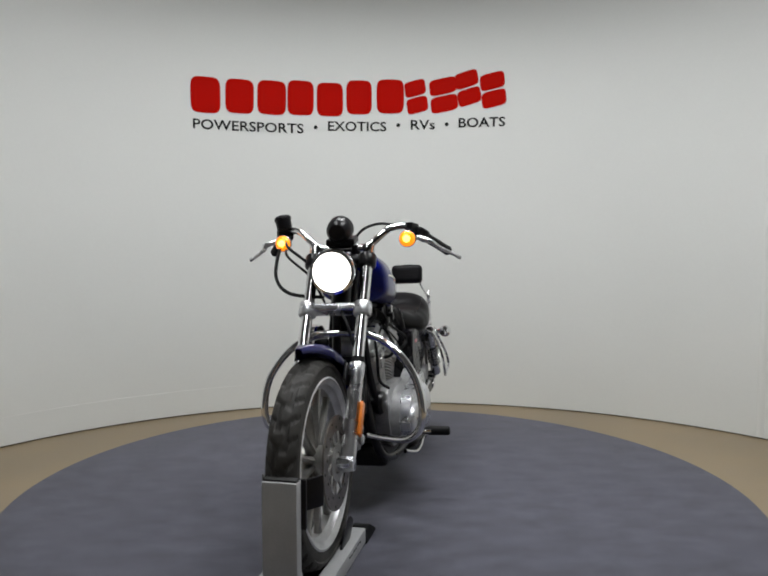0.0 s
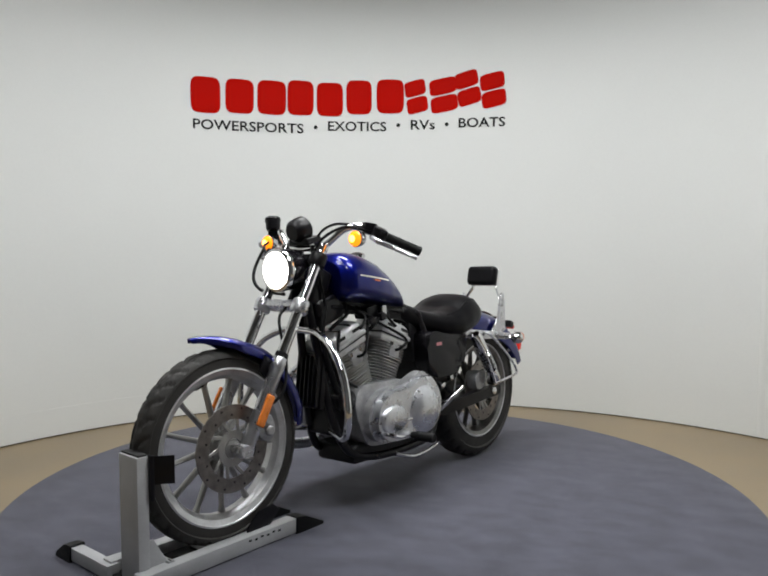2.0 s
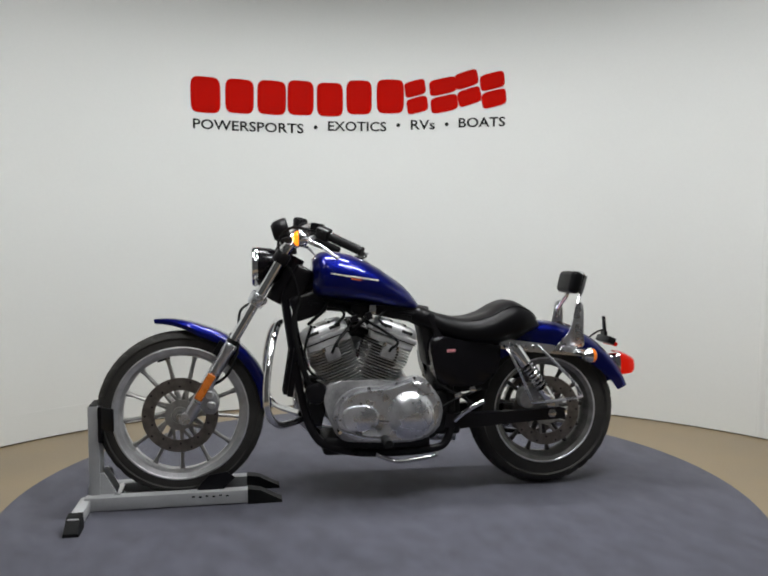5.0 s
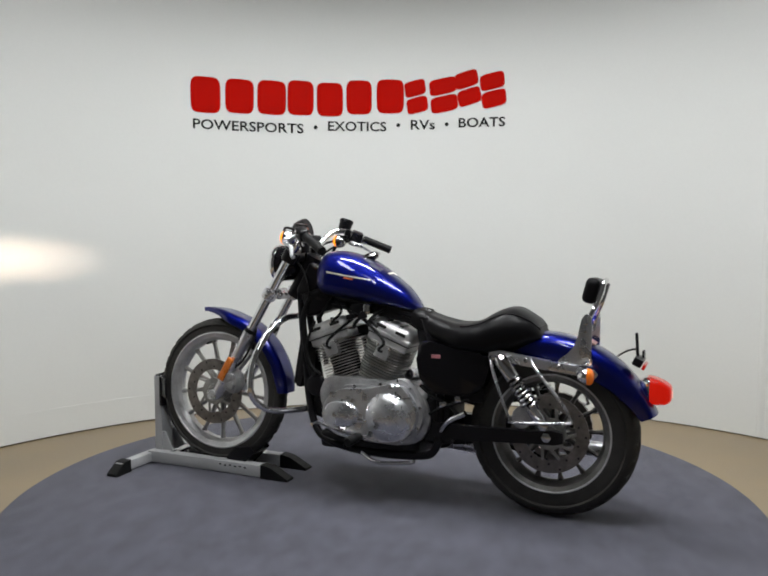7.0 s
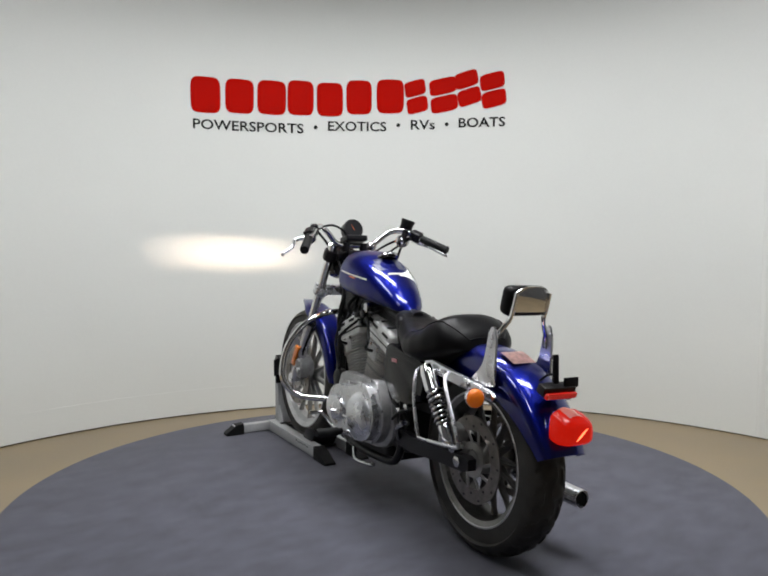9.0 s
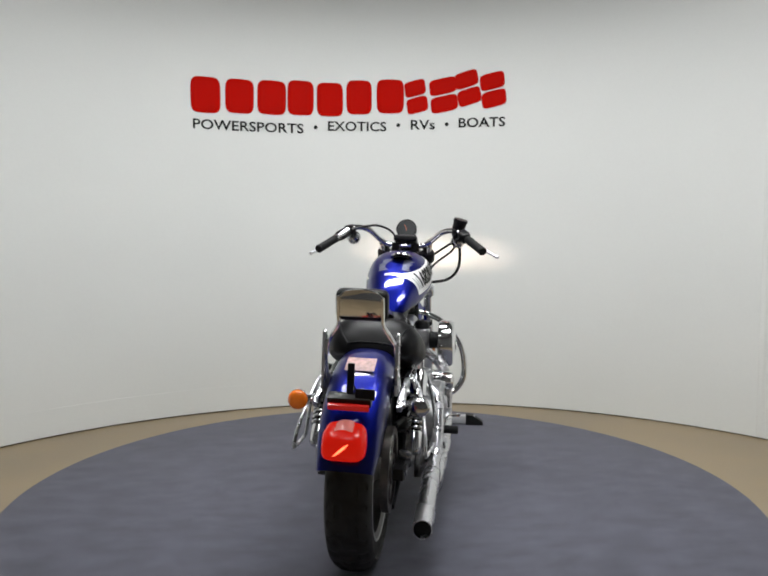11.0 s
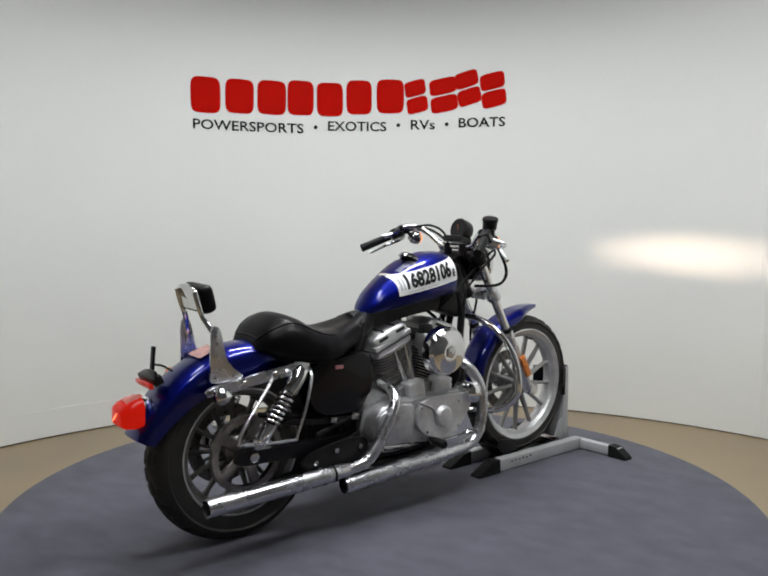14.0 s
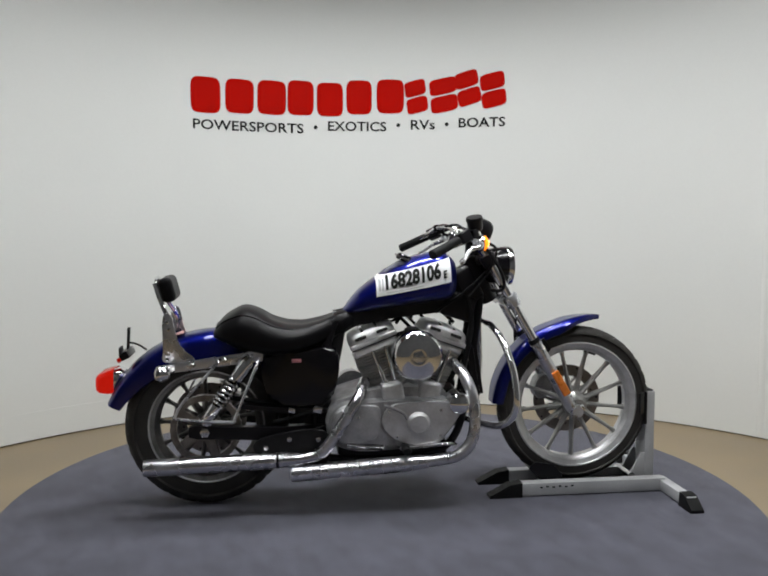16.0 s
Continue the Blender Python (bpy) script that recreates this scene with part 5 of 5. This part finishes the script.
rp = [(-0.080, -0.060, 0.485), (-0.096, -0.130, 0.478), (-0.118, -0.188, 0.450), (-0.155, -0.208, 0.395), (-0.222, -0.212, 0.292), (-0.268, -0.210, 0.242), (-0.330, -0.208, 0.227), (-0.40, -0.208, 0.224)]
ex2 = bp("exhaust_pipe", tube(rp, 0.0225, 18, 8), M_PIPE, label="rear chrome exhaust pipe and long muffler")
m2 = frame_to((-0.36, -0.209, 0.225), (-0.915, -0.214, 0.212))
l2 = (Vector((-0.36, -0.209, 0.225)) - Vector((-0.915, -0.214, 0.212))).length
bp("muffler", lathe(MUF[2:] + [(0.031, l2 - 0.02), (0.030, l2), (0.027, l2), (0.027, l2 - 0.06), (0.0, l2 - 0.06)], m2, 30), M_PIPE, ex2, "slim chrome muffler")
bp("muffler_mouth_shade", lathe([(0.0, l2 - 0.03), (0.0275, l2 - 0.03), (0.0275, l2 - 0.028), (0.0, l2 - 0.028)], m2, 24), M_GAP, ex2)
for pm, hh in ((mm, 0.08), (mm, 0.36), (m2, 0.06), (m2, 0.34)):
    bp("pipe_clamp", lathe([(0.0265, hh), (0.030, hh), (0.030, hh + 0.010), (0.0265, hh + 0.010)], pm, 30, closed=True), M_BLACK, ex)
# controls below
for sy in (1, -1):
    fx = 0.02 if sy > 0 else 0.06
    pg = bp("foot_peg", lathe([(0.0, 0.0), (0.013, 0.0), (0.015, 0.02), (0.019, 0.03), (0.019, 0.105), (0.015, 0.112), (0.0, 0.112)], axle(fx, 0.205 * sy, 0.262) if sy > 0 else axle(fx, -0.205, 0.262) @ pose(0, 0, 0, 180) @ Matrix.Diagonal((0.9, 0.9, 0.7, 1)), 16), M_GRIP, label="black rubber foot peg")
    bp("peg_arm", tube([(fx - 0.02, 0.10 * sy, 0.235), (fx - 0.01, 0.16 * sy, 0.250), (fx, 0.215 * sy, 0.262)], 0.012, 10), M_WORN, pg)
bp("brake_pedal", tube([(0.04, -0.215, 0.255), (0.12, -0.222, 0.262), (0.21, -0.232, 0.272), (0.24, -0.25, 0.278), (0.245, -0.285, 0.280)], 0.010, 10, flat=0.6), M_CHROME, label="chrome brake pedal")
bp("shift_lever", tube([(0.03, 0.205, 0.262), (0.10, 0.210, 0.270), (0.19, 0.214, 0.300), (0.20, 0.235, 0.305), (0.20, 0.27, 0.305)], 0.007, 8), M_CHROME, label="chrome shift lever")
bp("kick_stand", tube([(0.04, 0.135, 0.180), (-0.03, 0.165, 0.158), (-0.11, 0.172, 0.162), (-0.185, 0.168, 0.172), (-0.200, 0.180, 0.183)], 0.008, 10, radii=[0.009, 0.008, 0.008, 0.007, 0.007]), M_WORN, label="folded side stand")
bp("oil_pan", rbox(bmesh.new(), 0.44, 0.21, 0.075, pose(0.03, 0, 0.212), 0.022, 3), M_CAST)
bp("transmission_end", rbox(bmesh.new(), 0.11, 0.20, 0.18, pose(-0.265, 0.0, 0.33), 0.02, 3), M_CAST)
bp("belt_guard", prism(round_outline([(-0.25, 0.395), (-0.42, 0.405), (-0.56, 0.42), (-0.57, 0.405), (-0.42, 0.385), (-0.25, 0.375)]), -0.125, -0.085, 0.006), M_BLACK)
bp("drive_belt", tube([(-0.23, -0.095, 0.365), (-0.45, -0.095, 0.415), (-0.66, -0.095, 0.450)], 0.010, 6, 2), M_GRIP)
bp("drive_belt", tube([(-0.23, -0.095, 0.265), (-0.45, -0.095, 0.225), (-0.68, -0.095, 0.185)], 0.010, 6, 2), M_GRIP)
bp("passenger_peg", tube([(-0.29, 0.12, 0.30), (-0.33, 0.15, 0.345), (-0.40, 0.165, 0.385)], 0.011, 10), M_WORN)
# wiring tray under the tank, brackets and boxes round the engine
bp("wiring_tray", loft([[Vector((x, y, z + dz)) for y, dz in ((-w, -h), (w, -h), (w, h), (-w, h))] for x, z, w, h in ((0.33, 0.800, 0.030, 0.030), (0.24, 0.790, 0.050, 0.032), (0.05, 0.765, 0.055, 0.026), (-0.12, 0.735, 0.050, 0.032), (-0.20, 0.705, 0.060, 0.045))]), M_CAST)
# dark box added to fill the gap between frame tubes and engine
bp("front_gap_fill", rbox(bmesh.new(), 0.080, 0.130, 0.150, pose(0.272, 0, 0.365, 0, -14, 0), 0.016, 3), M_CAST)
bp("seat_post_cover", rbox(bmesh.new(), 0.055, 0.130, 0.220, pose(-0.195, 0, 0.630, 0, 10, 0), 0.014, 2), M_CAST)
bp("rear_hugger", loft([[Vector((RX + (RR + 0.022) * math.cos(a), y, RZ + (RR + 0.022) * math.sin(a))) for y in (-0.07, 0.07)] for a in [radians(20 + 6 * k) for k in range(20)]], cap=False, loop=False), M_BLACK)
for pts, r in (([(-0.20, 0.115, 0.47), (-0.26, 0.128, 0.43), (-0.32, 0.120, 0.40), (-0.37, 0.125, 0.36)], 0.008), ([(-0.24, 0.12, 0.36), (-0.31, 0.132, 0.40), (-0.40, 0.128, 0.43)], 0.006),
               ([(-0.21, -0.12, 0.46), (-0.27, -0.13, 0.40), (-0.35, -0.125, 0.37), (-0.44, -0.13, 0.35)], 0.008), ([(-0.23, -0.12, 0.33), (-0.33, -0.13, 0.30), (-0.45, -0.13, 0.29)], 0.006),
               ([(0.29, 0.085, 0.70), (0.32, 0.10, 0.60), (0.30, 0.10, 0.52), (0.24, 0.12, 0.48)], 0.006), ([(0.21, 0.05, 0.79), (0.16, 0.10, 0.745), (0.20, 0.11, 0.70)], 0.006), ([(-0.02, 0.06, 0.76), (0.02, 0.105, 0.725), (-0.01, 0.115, 0.69)], 0.006)):
    bp("hose", tube(pts, r, 8), M_GRIP)
for x, y, z, sx, sz in ((-0.30, 0.125, 0.405, 0.030, 0.022), (-0.36, 0.128, 0.430, 0.024, 0.024), (-0.27, -0.128, 0.395, 0.034, 0.026), (-0.37, -0.130, 0.395, 0.028, 0.020), (0.06, 0.100, 0.735, 0.026, 0.030), (0.12, 0.095, 0.725, 0.034, 0.022)):
    bp("bracket", rbox(bmesh.new(), sx, 0.024, sz, pose(x, y, z, 0, 15, 0), 0.004), M_WORN if z < 0.5 else M_BLACK)
bp("rear_master_cylinder", tube([(-0.02, -0.16, 0.245), (-0.10, -0.165, 0.255), (-0.16, -0.165, 0.262)], 0.014, 10), M_WORN)
# engine guard
half = [(0.415, 0.03, 0.712), (0.425, 0.10, 0.705), (0.445, 0.19, 0.660), (0.465, 0.262, 0.570), (0.475, 0.288, 0.470), (0.468, 0.280, 0.390), (0.430, 0.225, 0.335), (0.370, 0.13, 0.322), (0.330, 0.06, 0.322)]
bp("engine_guard", tube(half[::-1] + [(x, -y, z) for x, y, z in half], 0.0135, 12, 6), M_CHROME, label="looped chrome engine guard")

# ---- the wheel stand ----
STAND = new("wheel_chock")
tagged(STAND, "grey steel front wheel chock with black rubber feet holding the motorcycle", "wheel stand")
post = box(0.040, 0.100, 0.396, pose(1.135, -0.003, 0.207), 0.005)
part("post", post, M_GREY, STAND, "grey square steel post")
# dark plate on top stands in for the shaded hollow of the open post
part("post_hollow_shade", box(0.030, 0.094, 0.010, pose(1.133, -0.003, 0.406), 0.002), M_GAP, STAND)
for y, x0 in ((0.062, 0.53), (-0.113, 0.535)):
    rail = part("rail", box(1.168 - x0, 0.048, 0.052, pose((1.168 + x0) / 2, y, 0.030), 0.004), M_GREY, STAND, "grey base rail with dark stencil marks")
    part("foot", loft([[Vector((x, y + dy, z)) for dy, z in ((-0.028, 0.0), (0.028, 0.0), (0.026, zt), (-0.026, zt))] for x, zt in ((x0 + 0.02, 0.060), (x0 - 0.03, 0.052), (x0 - 0.10, 0.016), (x0 - 0.115, 0.010))]), M_GRIP, rail, "black wedge-shaped rubber foot")
    sy = 1 if y > 0 else -1
    for k in range(6):
        part("mark", box(0.011, 0.002, 0.006, pose(x0 + 0.10 + 0.026 * k, y + 0.0245 * sy, 0.038 + 0.003 * (k % 2)), 0.0), M_INK, rail, smooth=False)
for y0, y1 in ((-0.08, -0.350), (0.04, 0.280)):
    arm = part("cross_arm", box(0.042, abs(y1 - y0), 0.044, pose(1.166, (y0 + y1) / 2, 0.027), 0.004), M_GREY, STAND, "grey cross arm")
    sy = 1 if y1 > 0 else -1
    part("foot", loft([[Vector((1.166 + dx, y1 + yy * sy, z)) for dx, z in ((-0.028, 0.0), (0.028, 0.0), (0.025, zt), (-0.025, zt))] for yy, zt in ((-0.05, 0.056), (-0.01, 0.052), (0.03, 0.024), (0.045, 0.012))]), M_GRIP, arm, "black wedge-shaped rubber foot")
part("floor_plate", box(0.50, 0.16, 0.010, pose(0.92, -0.025, 0.014), 0.002), M_CAST, STAND)
part("brace_plate", prism([(1.130, 0.03), (1.130, 0.14), (1.100, 0.14), (1.045, 0.04), (1.035, 0.03)], -0.05, -0.042, 0.001), M_GREY, STAND)
part("brace_plate", prism([(1.130, 0.03), (1.130, 0.14), (1.100, 0.14), (1.045, 0.04), (1.035, 0.03)], 0.034, 0.042, 0.001), M_GREY, STAND)
# black wheel cradle: upper jaws and the rocking shoe
jaw = part("upper_cradle", box(0.014, 0.125, 0.14, pose(1.109, -0.003, 0.335), 0.004), M_BLACK, STAND, "black wheel cradle jaws")
for sy in (1, -1):
    jl = 0.074 if sy > 0 else 0.045
    part("jaw", box(jl, 0.008, 0.088, pose(1.112 - jl * 0.41, -0.003 + (0.050 + jl * 0.28) * sy, 0.358, 0, 0, -35 * sy), 0.003), M_BLACK, jaw)
shoe = part("wheel_shoe", box(0.20, 0.10, 0.012, pose(0.80, -0.01, 0.024), 0.004), M_BLACK, STAND, "black rocking wheel shoe")
for sy in (1, -1):
    part("shoe_side", prism([(0.60, 0.10), (0.63, 0.125), (0.70, 0.115), (0.74, 0.075), (0.76, 0.02), (0.68, 0.02)], -0.01 + 0.060 * sy, -0.01 + 0.067 * sy, 0.002), M_BLACK, shoe)
part("shoe_ramp", box(0.13, 0.11, 0.010, pose(0.665, -0.01, 0.048, 0, 42, 0), 0.003), M_BLACK, shoe)
part("spring_pin", tube([(1.05, -0.07, 0.05), (1.05, 0.06, 0.05)], 0.014, 10, 1), M_WORN, STAND)


SET = pose(0, -0.020, 0)  # the motorcycle stands a little off the table's middle


def motions():
    walk(TABLE, [(t, pose(0, 0, 0, 0, 0, -a)) for t, a in TURN])
    walk(BIKE, [(t, pose(0, 0, 0, 0, 0, HEADING - a) @ SET) for t, a in TURN])
    walk(STAND, [(t, pose(0, 0, 0, 0, 0, HEADING - a) @ SET) for t, a in TURN])


motions()
